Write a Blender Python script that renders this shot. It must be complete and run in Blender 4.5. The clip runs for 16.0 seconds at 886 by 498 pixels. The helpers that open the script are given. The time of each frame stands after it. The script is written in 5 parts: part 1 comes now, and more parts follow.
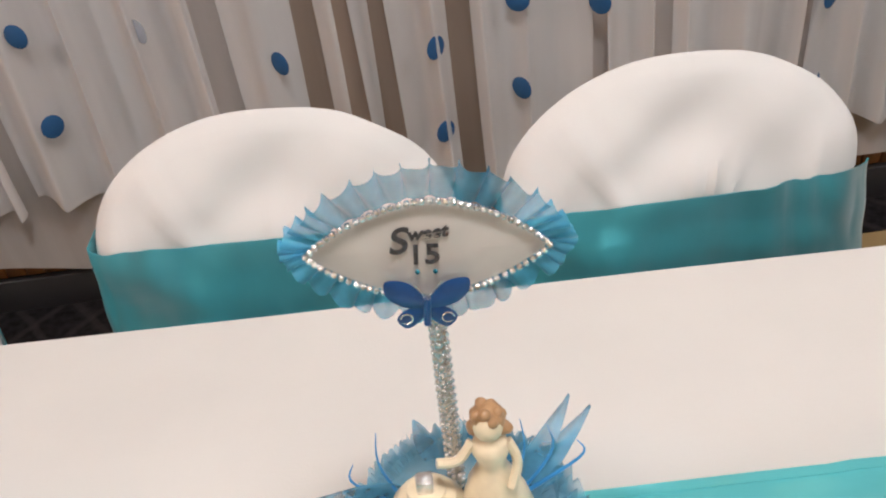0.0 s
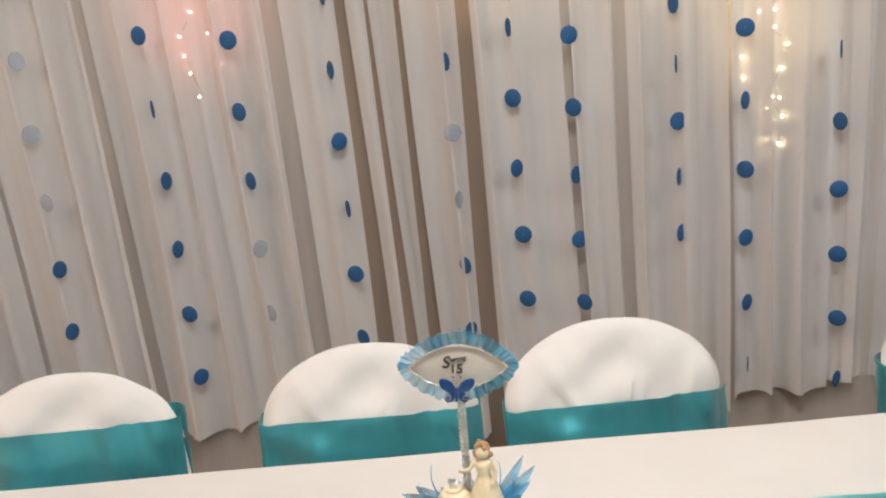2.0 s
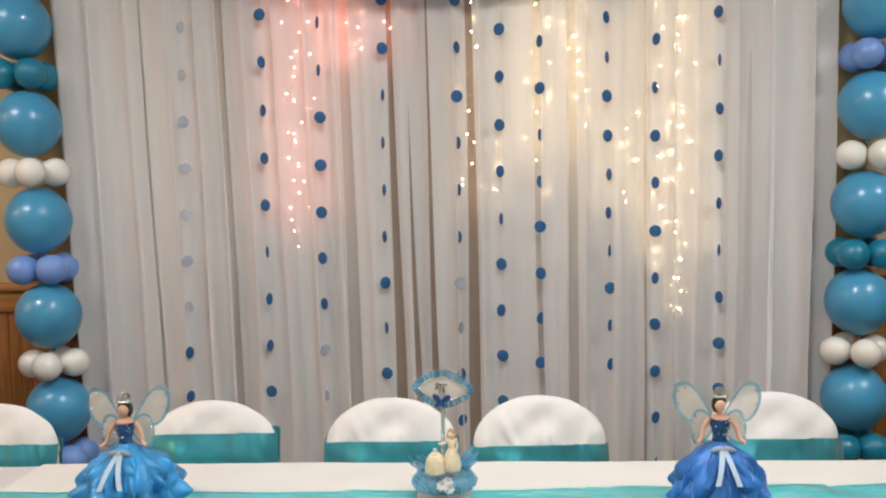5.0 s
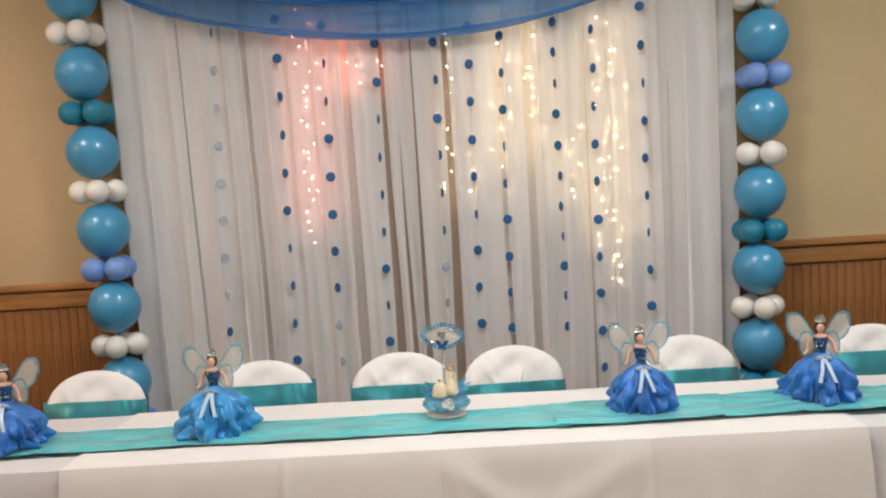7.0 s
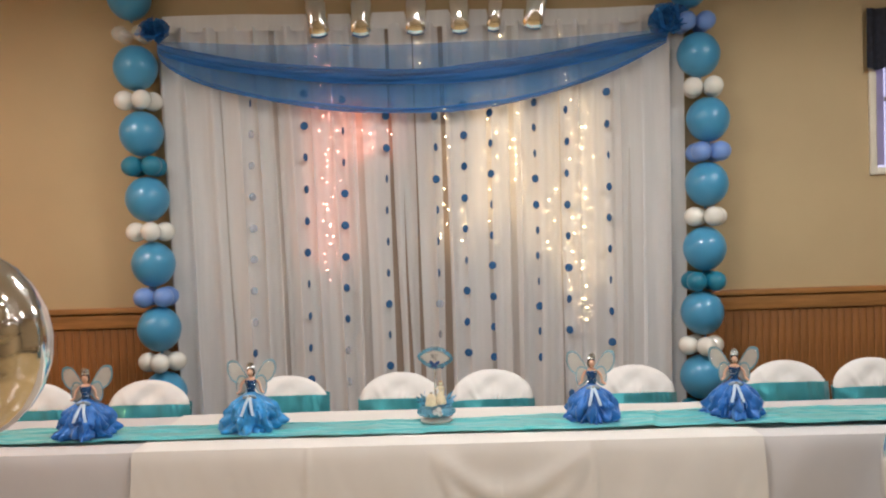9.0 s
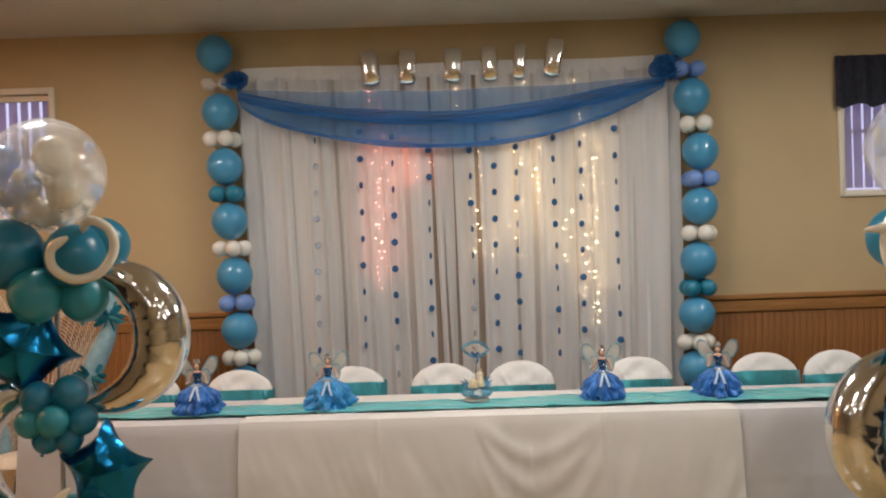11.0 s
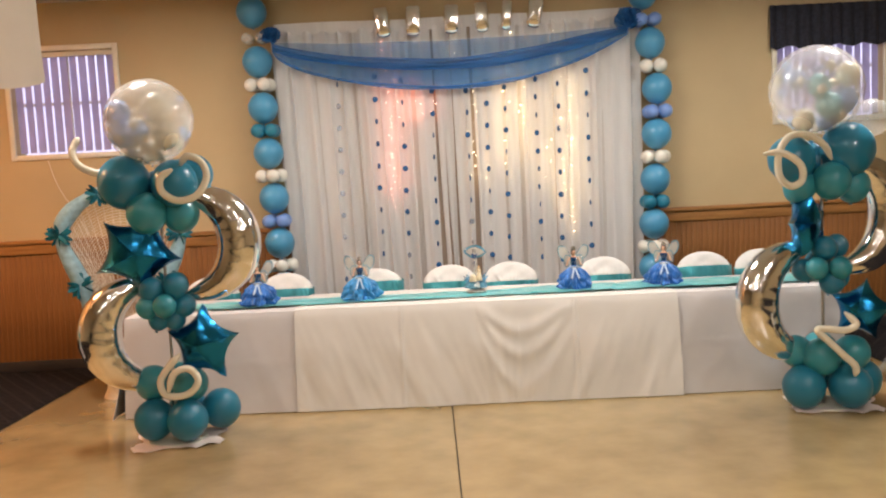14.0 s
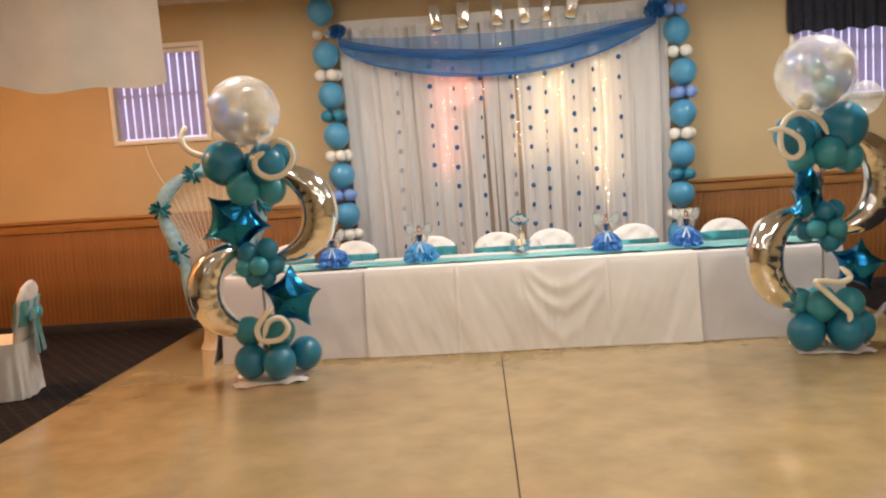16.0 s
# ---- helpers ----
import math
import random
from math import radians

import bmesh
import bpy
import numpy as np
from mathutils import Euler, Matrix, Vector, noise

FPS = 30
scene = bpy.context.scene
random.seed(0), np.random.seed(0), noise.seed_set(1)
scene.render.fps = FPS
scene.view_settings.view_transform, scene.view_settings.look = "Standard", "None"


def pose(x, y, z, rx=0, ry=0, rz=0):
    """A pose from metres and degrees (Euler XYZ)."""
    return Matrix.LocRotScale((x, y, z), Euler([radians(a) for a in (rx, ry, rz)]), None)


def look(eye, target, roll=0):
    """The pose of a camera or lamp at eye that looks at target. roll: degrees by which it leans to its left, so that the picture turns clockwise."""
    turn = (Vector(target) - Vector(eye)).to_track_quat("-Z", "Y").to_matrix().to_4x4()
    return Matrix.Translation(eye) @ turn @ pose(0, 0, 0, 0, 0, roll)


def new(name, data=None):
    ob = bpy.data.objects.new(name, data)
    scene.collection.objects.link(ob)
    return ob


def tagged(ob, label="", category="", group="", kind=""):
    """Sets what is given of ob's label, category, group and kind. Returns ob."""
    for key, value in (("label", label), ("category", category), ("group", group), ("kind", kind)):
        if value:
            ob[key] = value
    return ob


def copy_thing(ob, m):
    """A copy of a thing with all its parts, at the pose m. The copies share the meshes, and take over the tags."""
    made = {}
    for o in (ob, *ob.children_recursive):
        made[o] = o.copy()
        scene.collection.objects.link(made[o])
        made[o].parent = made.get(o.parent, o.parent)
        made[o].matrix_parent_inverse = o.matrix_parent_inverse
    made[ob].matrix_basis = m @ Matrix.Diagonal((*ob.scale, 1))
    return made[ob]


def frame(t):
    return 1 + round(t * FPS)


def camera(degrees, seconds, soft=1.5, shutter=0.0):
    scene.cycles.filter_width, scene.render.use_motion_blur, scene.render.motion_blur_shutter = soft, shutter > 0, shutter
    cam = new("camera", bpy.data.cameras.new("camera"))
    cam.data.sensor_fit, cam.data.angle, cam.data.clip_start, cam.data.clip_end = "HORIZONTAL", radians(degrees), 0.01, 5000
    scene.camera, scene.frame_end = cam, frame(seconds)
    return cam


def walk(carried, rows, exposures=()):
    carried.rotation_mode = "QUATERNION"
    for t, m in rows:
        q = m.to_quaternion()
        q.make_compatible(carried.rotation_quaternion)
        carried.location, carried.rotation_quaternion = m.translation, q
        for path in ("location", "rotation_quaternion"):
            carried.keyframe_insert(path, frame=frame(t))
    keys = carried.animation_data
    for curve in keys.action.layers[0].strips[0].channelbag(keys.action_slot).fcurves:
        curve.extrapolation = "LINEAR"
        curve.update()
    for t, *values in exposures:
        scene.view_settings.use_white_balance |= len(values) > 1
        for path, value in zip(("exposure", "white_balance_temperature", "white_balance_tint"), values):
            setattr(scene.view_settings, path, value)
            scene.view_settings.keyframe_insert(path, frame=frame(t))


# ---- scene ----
cam = camera(53.1, 16.0, soft=2.1)
PATH = [
    (0, (0.009, 0.029, 1.418), (0.012, 1.645, 0.239), -7.5),
    (0.5, (0.067, -0.17, 1.466), (0.027, 1.553, 0.452), -7.8),
    (1, (0.042, -0.35, 1.532), (0.073, 1.458, 0.678), -6.2),
    (1.5, (-0.024, -0.555, 1.586), (0.068, 1.3, 0.844), -6.3),
    (2, (0.002, -0.767, 1.628), (-0.006, 1.16, 1.094), -5.9),
    (2.5, (0.074, -1.012, 1.632), (0.06, 0.953, 1.257), -2.6),
    (3, (0.091, -1.195, 1.659), (0.072, 0.787, 1.389), -2.4),
    (3.5, (0.063, -1.425, 1.682), (0.039, 0.559, 1.433), -2.7),
    (4, (0.03, -1.632, 1.692), (0.053, 0.36, 1.519), -2.3),
    (4.5, (0.076, -1.88, 1.693), (0.023, 0.111, 1.51), -1.1),
    (5, (0.067, -2.098, 1.707), (0.023, -0.104, 1.557), -1.2),
    (7.5, (-0.04, -3.358, 1.725), (-0.003, -1.364, 1.583), -3.5),
    (8, (-0.027, -3.598, 1.759), (0.045, -1.6, 1.694), -2.5),
    (8.5, (0.0, -3.834, 1.784), (0.021, -1.836, 1.708), -0.2),
    (9, (-0.04, -4.043, 1.773), (0.003, -2.045, 1.721), -1.6),
    (11.5, (-0.219, -5.423, 1.807), (-0.221, -3.423, 1.786), -1.6),
    (12, (-0.214, -5.685, 1.794), (-0.203, -3.691, 1.642), -0.5),
    (12.5, (-0.332, -5.927, 1.793), (-0.235, -3.94, 1.582), -2.6),
    (13, (-0.358, -6.15, 1.812), (-0.202, -4.164, 1.638), -3.0),
    (13.5, (-0.304, -6.419, 1.816), (-0.161, -4.438, 1.587), -1.3),
    (14, (-0.343, -6.656, 1.824), (-0.318, -4.665, 1.632), -2.9),
    (14.5, (-0.425, -6.916, 1.829), (-0.397, -4.932, 1.574), -4.0),
    (15, (-0.364, -7.206, 1.825), (-0.43, -5.216, 1.629), -3.2),
    (15.5, (-0.317, -7.447, 1.859), (-0.388, -5.46, 1.64), -2.6),
    (16, (-0.379, -7.733, 1.842), (-0.462, -5.748, 1.607), -3.8),
]
walk(cam, [(t, look(eye, target, roll)) for t, eye, target, roll in PATH],
     exposures=((0.0, -0.24, 6130, 17), (2.0, -0.12, 6220, 13), (4.0, -0.14, 6190, 12), (5.0, -0.05, 6010, 11), (9.0, -0.14, 6220, 14), (11.4, -0.42, 6350, 13), (12.0, -0.17, 6430, 12), (12.6, 0.06, 6550, 14), (16.0, 0.17, 6600, 15)))

# ---- world and light ----
W = bpy.data.worlds.new("sky"); scene.world = W; W.use_nodes = True
_n = W.node_tree.nodes; _sky = _n.new("ShaderNodeTexSky"); _sky.sky_type = "NISHITA"; _sky.sun_disc = False
_sky.sun_elevation, _sky.sun_rotation = radians(40), radians(150)
W.node_tree.links.new(_sky.outputs[0], _n["Background"].inputs[0]); _n["Background"].inputs[1].default_value = 0.13
CEIL = 3.52


def lamp(name, kind, loc, energy, color, size=0.5, down=True, target=None):
    d = bpy.data.lights.new(name, kind); d.energy, d.color = energy, color
    if kind == "AREA":
        d.shape, d.size = "DISK", size
    elif kind == "SUN":
        d.angle = radians(size)
    else:
        d.shadow_soft_size = size
    ob = new(name, d)
    ob.matrix_world = look(loc, target or (loc[0], loc[1] + 0.001, loc[2] - 1))
    return ob


lamp("sun", "SUN", (0, 30, 20), 2.0, (1, 0.95, 0.88), 2.0, target=(3, 0, 0))
WARM = (1.0, 0.95, 0.86)
LAMP_SPOTS = [(x, y) for y in (-0.25, -4.4, -8.4) for x in (-2.6, 0.2, 2.9)]
for x, y in LAMP_SPOTS:
    lamp("ceiling_lamp_light", "AREA", (x, y, CEIL - 0.075), (47 if x < -2 else 62) if y > -2 else 52 if x > 2 else 16 if x < -2 else 31, WARM, 0.5)
lamp("corner_lamp_light", "AREA", (-5.3, -0.6, CEIL - 0.075), 88, (1.0, 0.45, 0.15), 0.4)
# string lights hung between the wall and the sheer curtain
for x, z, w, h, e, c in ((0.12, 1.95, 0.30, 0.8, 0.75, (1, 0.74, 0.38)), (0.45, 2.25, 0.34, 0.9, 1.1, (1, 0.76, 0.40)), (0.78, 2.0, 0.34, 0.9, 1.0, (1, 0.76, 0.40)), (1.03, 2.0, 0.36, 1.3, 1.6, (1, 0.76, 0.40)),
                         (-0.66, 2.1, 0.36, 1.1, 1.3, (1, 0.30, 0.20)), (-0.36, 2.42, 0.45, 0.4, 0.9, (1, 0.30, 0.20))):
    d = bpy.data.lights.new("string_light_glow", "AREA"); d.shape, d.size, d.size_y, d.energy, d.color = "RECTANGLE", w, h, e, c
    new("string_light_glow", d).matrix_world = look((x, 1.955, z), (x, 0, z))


# ---- materials ----
def mat(name, color, rough=0.5, metal=0.0, vary=0.12, scale=8.0, bump=0.0, bscale=60.0, coat=0.0, sheen=0.0, sss=0.0, stretch=(1, 1, 1), alpha=1.0, trans=0.0, emit=None, per_object=0.0, bdist=0.01, bdetail=5):
    """A principled material with colour variation at two scales and fine relief. alpha lets light straight through, trans scatters it through."""
    m = bpy.data.materials.new(name); m.use_nodes = True
    nt = m.node_tree; N, L = nt.nodes, nt.links; b = N["Principled BSDF"]; out = N["Material Output"]
    b.inputs["Roughness"].default_value, b.inputs["Metallic"].default_value = rough, metal
    b.inputs["Coat Weight"].default_value, b.inputs["Sheen Weight"].default_value = coat, sheen
    tc = N.new("ShaderNodeTexCoord"); mp = N.new("ShaderNodeMapping"); mp.inputs["Scale"].default_value = stretch
    L.new(tc.outputs["Object"], mp.inputs[0])
    big = N.new("ShaderNodeTexNoise"); big.inputs["Scale"].default_value = scale; big.inputs["Detail"].default_value = 6
    L.new(mp.outputs[0], big.inputs["Vector"])
    hi = tuple(min(1, c * (1 + vary)) for c in color); lo = tuple(c * (1 - vary) for c in color)
    mix = N.new("ShaderNodeMix"); mix.data_type = "RGBA"
    mix.inputs[6].default_value, mix.inputs[7].default_value = (*lo, 1), (*hi, 1)
    ramp = N.new("ShaderNodeMapRange"); ramp.inputs[1].default_value, ramp.inputs[2].default_value = 0.3, 0.7
    L.new(big.outputs[0], ramp.inputs[0]); L.new(ramp.outputs[0], mix.inputs[0])
    col = mix.outputs[2]
    if per_object:
        oi = N.new("ShaderNodeObjectInfo"); hsv = N.new("ShaderNodeHueSaturation")
        mr = N.new("ShaderNodeMapRange"); mr.inputs[3].default_value, mr.inputs[4].default_value = 1 - per_object, 1 + per_object
        L.new(oi.outputs["Random"], mr.inputs[0]); L.new(mr.outputs[0], hsv.inputs["Value"]); L.new(col, hsv.inputs["Color"]); col = hsv.outputs[0]
    L.new(col, b.inputs["Base Color"])
    if bump:
        fine = N.new("ShaderNodeTexNoise"); fine.inputs["Scale"].default_value = bscale; fine.inputs["Detail"].default_value = bdetail
        L.new(mp.outputs[0], fine.inputs["Vector"])
        bp = N.new("ShaderNodeBump"); bp.inputs["Strength"].default_value = bump; bp.inputs["Distance"].default_value = bdist
        L.new(fine.outputs[0], bp.inputs["Height"]); L.new(bp.outputs[0], b.inputs["Normal"])
    shader = b.outputs[0]
    if emit:
        b.inputs["Emission Color"].default_value = (*emit[0], 1); b.inputs["Emission Strength"].default_value = emit[1]
    if trans:
        tr = N.new("ShaderNodeBsdfTranslucent"); L.new(col, tr.inputs[0])
        ms = N.new("ShaderNodeMixShader"); ms.inputs[0].default_value = trans
        L.new(shader, ms.inputs[1]); L.new(tr.outputs[0], ms.inputs[2]); shader = ms.outputs[0]
    if alpha < 1:
        tp = N.new("ShaderNodeBsdfTransparent"); ms = N.new("ShaderNodeMixShader"); ms.inputs[0].default_value = alpha
        L.new(tp.outputs[0], ms.inputs[1]); L.new(shader, ms.inputs[2]); shader = ms.outputs[0]
    L.new(shader, out.inputs[0])
    return m


M_WALL = mat("tan wall paint", (0.50, 0.38, 0.215), 0.7, vary=0.05, scale=1.5, bump=0.12, bscale=140)
M_CEIL = mat("ceiling paint", (0.62, 0.57, 0.48), 0.8, vary=0.05, scale=2, bump=0.1, bscale=120)
M_WOOD = mat("oak board", (0.25, 0.103, 0.030), 0.42, vary=0.28, scale=5, stretch=(9, 9, 0.7), bump=0.15, bscale=30, per_object=0.06)
M_CAP = mat("oak rail", (0.33, 0.155, 0.05), 0.4, vary=0.25, scale=5, stretch=(0.7, 9, 9), bump=0.12, bscale=30)
M_BASE = mat("dark base", (0.03, 0.028, 0.03), 0.5, vary=0.2)
M_FLOOR = mat("polished concrete", (0.400, 0.287, 0.138), 0.19, vary=0.15, scale=3.4, bump=0.025, bscale=18, coat=0.12)
M_GAP = mat("joint filler", (0.07, 0.05, 0.03), 0.8)
M_CARPET = mat("dark carpet", (0.013, 0.0115, 0.013), 0.95, vary=0.5, scale=55, bump=0.5, bscale=260)
_nt = M_CARPET.node_tree; _b = _nt.nodes["Principled BSDF"]; _old = _b.inputs["Base Color"].links[0].from_socket
_tc = _nt.nodes.new("ShaderNodeTexCoord"); _last = _old
for _ang in (38, -38):
    _mp = _nt.nodes.new("ShaderNodeMapping"); _mp.inputs["Rotation"].default_value = (0, 0, radians(_ang))
    _wv = _nt.nodes.new("ShaderNodeTexWave"); _wv.inputs["Scale"].default_value = 2.6; _wv.inputs["Distortion"].default_value = 0.6; _wv.inputs["Detail Scale"].default_value = 3
    _rp = _nt.nodes.new("ShaderNodeMapRange"); _rp.inputs[1].default_value, _rp.inputs[2].default_value, _rp.inputs[4].default_value = 0.90, 0.98, 0.5
    _mx = _nt.nodes.new("ShaderNodeMix"); _mx.data_type = "RGBA"; _mx.inputs[7].default_value = (0.036, 0.033, 0.033, 1)
    _nt.links.new(_tc.outputs["Object"], _mp.inputs[0]); _nt.links.new(_mp.outputs[0], _wv.inputs[0]); _nt.links.new(_wv.outputs["Fac"], _rp.inputs[0])
    _nt.links.new(_rp.outputs[0], _mx.inputs[0]); _nt.links.new(_last, _mx.inputs[6]); _last = _mx.outputs[2]
_nt.links.new(_last, _b.inputs["Base Color"]); _b.inputs["Specular IOR Level"].default_value = 0.12
M_TRIM = mat("white trim paint", (0.74, 0.69, 0.58), 0.45, vary=0.04)
M_BLIND = mat("blind slat vinyl", (0.66, 0.62, 0.74), 0.5, vary=0.05, trans=0.75)
M_VAL = mat("navy valance cloth", (0.02, 0.022, 0.035), 0.9, vary=0.3, scale=30, bump=0.2, bscale=200)
M_GLASS = mat("window glass", (0.9, 0.93, 0.95), 0.03, vary=0.0, alpha=0.12)
M_DAY = mat("daylight backdrop", (0.5, 0.5, 0.6), 1.0, emit=((0.74, 0.72, 1.0), 1.25))
M_SHEER = mat("white sheer voile", (0.89, 0.885, 0.89), 0.75, vary=0.05, scale=3, stretch=(6, 6, 0.4), bump=0.12, bscale=180, alpha=0.84, trans=0.40)
# the white voile again, its shade behind the front layer put into the colour
M_SHEERB = mat("shaded back voile", (0.76, 0.73, 0.71), 0.8, vary=0.08, scale=3, stretch=(6, 6, 0.4), alpha=0.82, trans=0.4)
# taupe stands for the shade in the curtain's centre gaps
M_GAPSHADE = mat("taupe gap shade voile", (0.38, 0.30, 0.245), 0.8, vary=0.1, scale=3, stretch=(6, 6, 0.4), alpha=0.93, trans=0.3)
M_DOT = mat("blue felt dot", (0.018, 0.100, 0.26), 0.7, vary=0.12, scale=40)
M_DOTF = mat("pale blue felt dot", (0.34, 0.42, 0.56), 0.75, vary=0.1, scale=40, alpha=0.36)
M_TULLE = mat("royal blue tulle", (0.07, 0.28, 0.60), 0.65, vary=0.2, scale=2, stretch=(0.4, 3, 5), alpha=0.46, trans=0.4)
M_TULLED = mat("gathered blue tulle", (0.016, 0.150, 0.44), 0.65, vary=0.25, scale=4, stretch=(0.4, 4, 6), alpha=0.68, trans=0.3)
M_BLUE = mat("pearl blue latex", (0.065, 0.29, 0.50), 0.28, vary=0.05, scale=3, coat=0.15)
M_TEAL = mat("teal latex", (0.013, 0.185, 0.30), 0.31, vary=0.06, scale=3, coat=0.15)
M_TEALG = mat("sea green latex", (0.03, 0.27, 0.335), 0.31, vary=0.06, scale=3, coat=0.15)
M_PERI = mat("periwinkle latex", (0.17, 0.30, 0.66), 0.31, vary=0.05, scale=3, coat=0.15)
M_WHITEB = mat("pearl white latex", (0.76, 0.74, 0.68), 0.24, vary=0.03, scale=3, coat=0.4)
M_CREAM = mat("ivory latex", (0.78, 0.72, 0.58), 0.25, vary=0.04, scale=3, coat=0.3)
M_SILVER = mat("silver foil", (0.93, 0.915, 0.89), 0.13, 1.0, vary=0.03, scale=3, bump=0.3, bscale=6, bdist=0.02)
M_STAR = mat("blue foil", (0.016, 0.21, 0.46), 0.20, 1.0, vary=0.08, scale=3, bump=0.4, bscale=12, bdist=0.015)
M_BUBBLE = mat("clear bubble film", (0.84, 0.83, 0.80), 0.16, vary=0.12, scale=4, coat=0.5, alpha=0.36)
M_SKYB = mat("baby blue latex", (0.36, 0.52, 0.86), 0.25, vary=0.05, scale=3, coat=0.3)
M_AQUA = mat("pale aqua latex", (0.30, 0.62, 0.70), 0.25, vary=0.05, scale=3, coat=0.3)
M_CLEAR = mat("clear small film", (0.8, 0.8, 0.78), 0.06, vary=0.05, coat=0.6, alpha=0.3)
M_CLOTH = mat("white tablecloth", (0.78, 0.76, 0.73), 0.8, vary=0.03, scale=5, bump=0.04, bscale=320)
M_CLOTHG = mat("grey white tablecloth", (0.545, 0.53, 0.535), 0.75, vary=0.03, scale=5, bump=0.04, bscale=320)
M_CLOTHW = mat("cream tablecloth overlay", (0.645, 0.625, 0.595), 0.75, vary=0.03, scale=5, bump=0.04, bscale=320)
M_COVER = mat("white chair cover", (0.69, 0.675, 0.655), 0.8, vary=0.03, scale=7, bump=0.6, bscale=6, bdist=0.045, bdetail=1.3)
M_SATIN = mat("teal satin", (0.065, 0.40, 0.47), 0.31, vary=0.16, scale=5, sheen=0.4, bump=0.9, bscale=3.2, metal=0.6, bdist=0.14, stretch=(1.8, 1.8, 0.9), bdetail=1.4)
M_RUN = mat("turquoise satin", (0.14, 0.62, 0.66), 0.30, vary=0.12, scale=5, sheen=0.15, bump=0.6, bscale=4.5, metal=0.40, bdist=0.13, bdetail=1.6, stretch=(1.0, 2.0, 1))
M_DRESSL = mat("sky blue satin dress", (0.025, 0.24, 0.54), 0.42, vary=0.35, scale=22, sheen=0.25, metal=0.15, bump=0.12, bscale=30)
M_DRESS = mat("royal blue satin dress", (0.014, 0.130, 0.44), 0.42, vary=0.3, scale=22, sheen=0.25, metal=0.15, bump=0.12, bscale=30)
M_BODICE = mat("sequin bodice", (0.03, 0.10, 0.25), 0.22, 0.6, vary=0.7, scale=260, bump=0.5, bscale=300)
M_SKIN = mat("doll vinyl", (0.60, 0.36, 0.25), 0.4, vary=0.04)
M_HAIR = mat("dark doll hair", (0.02, 0.013, 0.01), 0.4, vary=0.3, scale=60)
M_WING = mat("pale blue organza", (0.26, 0.56, 0.70), 0.5, vary=0.3, scale=14, alpha=0.48, trans=0.3)
M_WINGC = mat("cream organza", (0.78, 0.76, 0.70), 0.4, vary=0.1, scale=14, alpha=0.48, trans=0.3)
M_GEM = mat("silver glitter", (0.86, 0.85, 0.83), 0.26, 1.0, vary=0.25, scale=300, bump=0.35, bscale=400)
M_RIBBON = mat("pale ribbon satin", (0.40, 0.52, 0.64), 0.35, vary=0.08)
M_RUFF = mat("sky blue organza", (0.10, 0.45, 0.68), 0.35, vary=0.3, scale=30, alpha=0.62, trans=0.35)
M_LEAFO = mat("pale organza leaf", (0.16, 0.47, 0.68), 0.4, vary=0.35, scale=40, alpha=0.46, trans=0.35)
M_FLUFF = mat("pale blue tulle", (0.22, 0.50, 0.66), 0.6, vary=0.25, scale=30, alpha=0.5, trans=0.35)
M_BFLY = mat("deep blue organza", (0.008, 0.07, 0.24), 0.3, vary=0.25, scale=60, alpha=0.93)
M_CARD = mat("pearl card", (0.62, 0.59, 0.55), 0.4, vary=0.05, scale=30)
M_INK = mat("grey glitter ink", (0.07, 0.07, 0.075), 0.35, 0.3, vary=0.5, scale=500)
M_PORC = mat("ivory porcelain", (0.74, 0.63, 0.44), 0.3, vary=0.1, scale=60, coat=0.3)
M_PORCH = mat("brown painted porcelain", (0.40, 0.23, 0.11), 0.4, vary=0.25, scale=80)
M_WIRE = mat("white wicker", (0.66, 0.60, 0.50), 0.6, vary=0.12, scale=40)
M_TULLEP = mat("ice blue tulle", (0.36, 0.58, 0.68), 0.7, vary=0.2, scale=18, alpha=0.8, trans=0.3)
M_BOW = mat("teal foil ribbon", (0.015, 0.17, 0.24), 0.25, 0.3, vary=0.35, scale=40)
M_HANG = mat("white hanging voile", (0.80, 0.76, 0.70), 0.8, vary=0.04, scale=5, alpha=0.93, trans=0.45)
M_POLE = mat("silver pole", (0.6, 0.6, 0.6), 0.3, 1.0, vary=0.05)
M_PAPER = mat("pink white paper", (0.74, 0.64, 0.60), 0.7, vary=0.06, scale=10)
M_BULBW = mat("warm bulb", (1, 0.8, 0.5), 0.4, vary=0.0, emit=((1, 0.72, 0.36), 24))
M_BULBP = mat("pink bulb", (1, 0.6, 0.5), 0.4, vary=0.0, emit=((1, 0.38, 0.28), 16))
M_WIREG = mat("clear light wire", (0.5, 0.48, 0.42), 0.4, vary=0.05)
M_LAMPG = mat("lamp diffuser", (0.9, 0.87, 0.8), 0.5, vary=0.0, emit=((1, 0.92, 0.80), 6))


# ---- geometry helpers ----
class Geo:
    """Vertices, faces and material slots of one mesh."""

    def __init__(self):
        self.v, self.f, self.s = [], [], []

    def add(self, v, f, slot=0, m=None):
        k = len(self.v)
        self.v += [tuple(m @ Vector(p)) if m else tuple(p) for p in v]
        self.f += [tuple(i + k for i in q) for q in f]
        self.s += [slot] * len(f)
        return self


def rows_to_faces(nr, nc, closed_c=False, closed_r=False):
    out = []
    for r in range(nr if closed_r else nr - 1):
        for c in range(nc if closed_c else nc - 1):
            a, b = r * nc + c, r * nc + (c + 1) % nc
            d, e = ((r + 1) % nr) * nc + c, ((r + 1) % nr) * nc + (c + 1) % nc
            out.append((a, b, e, d))
    return out


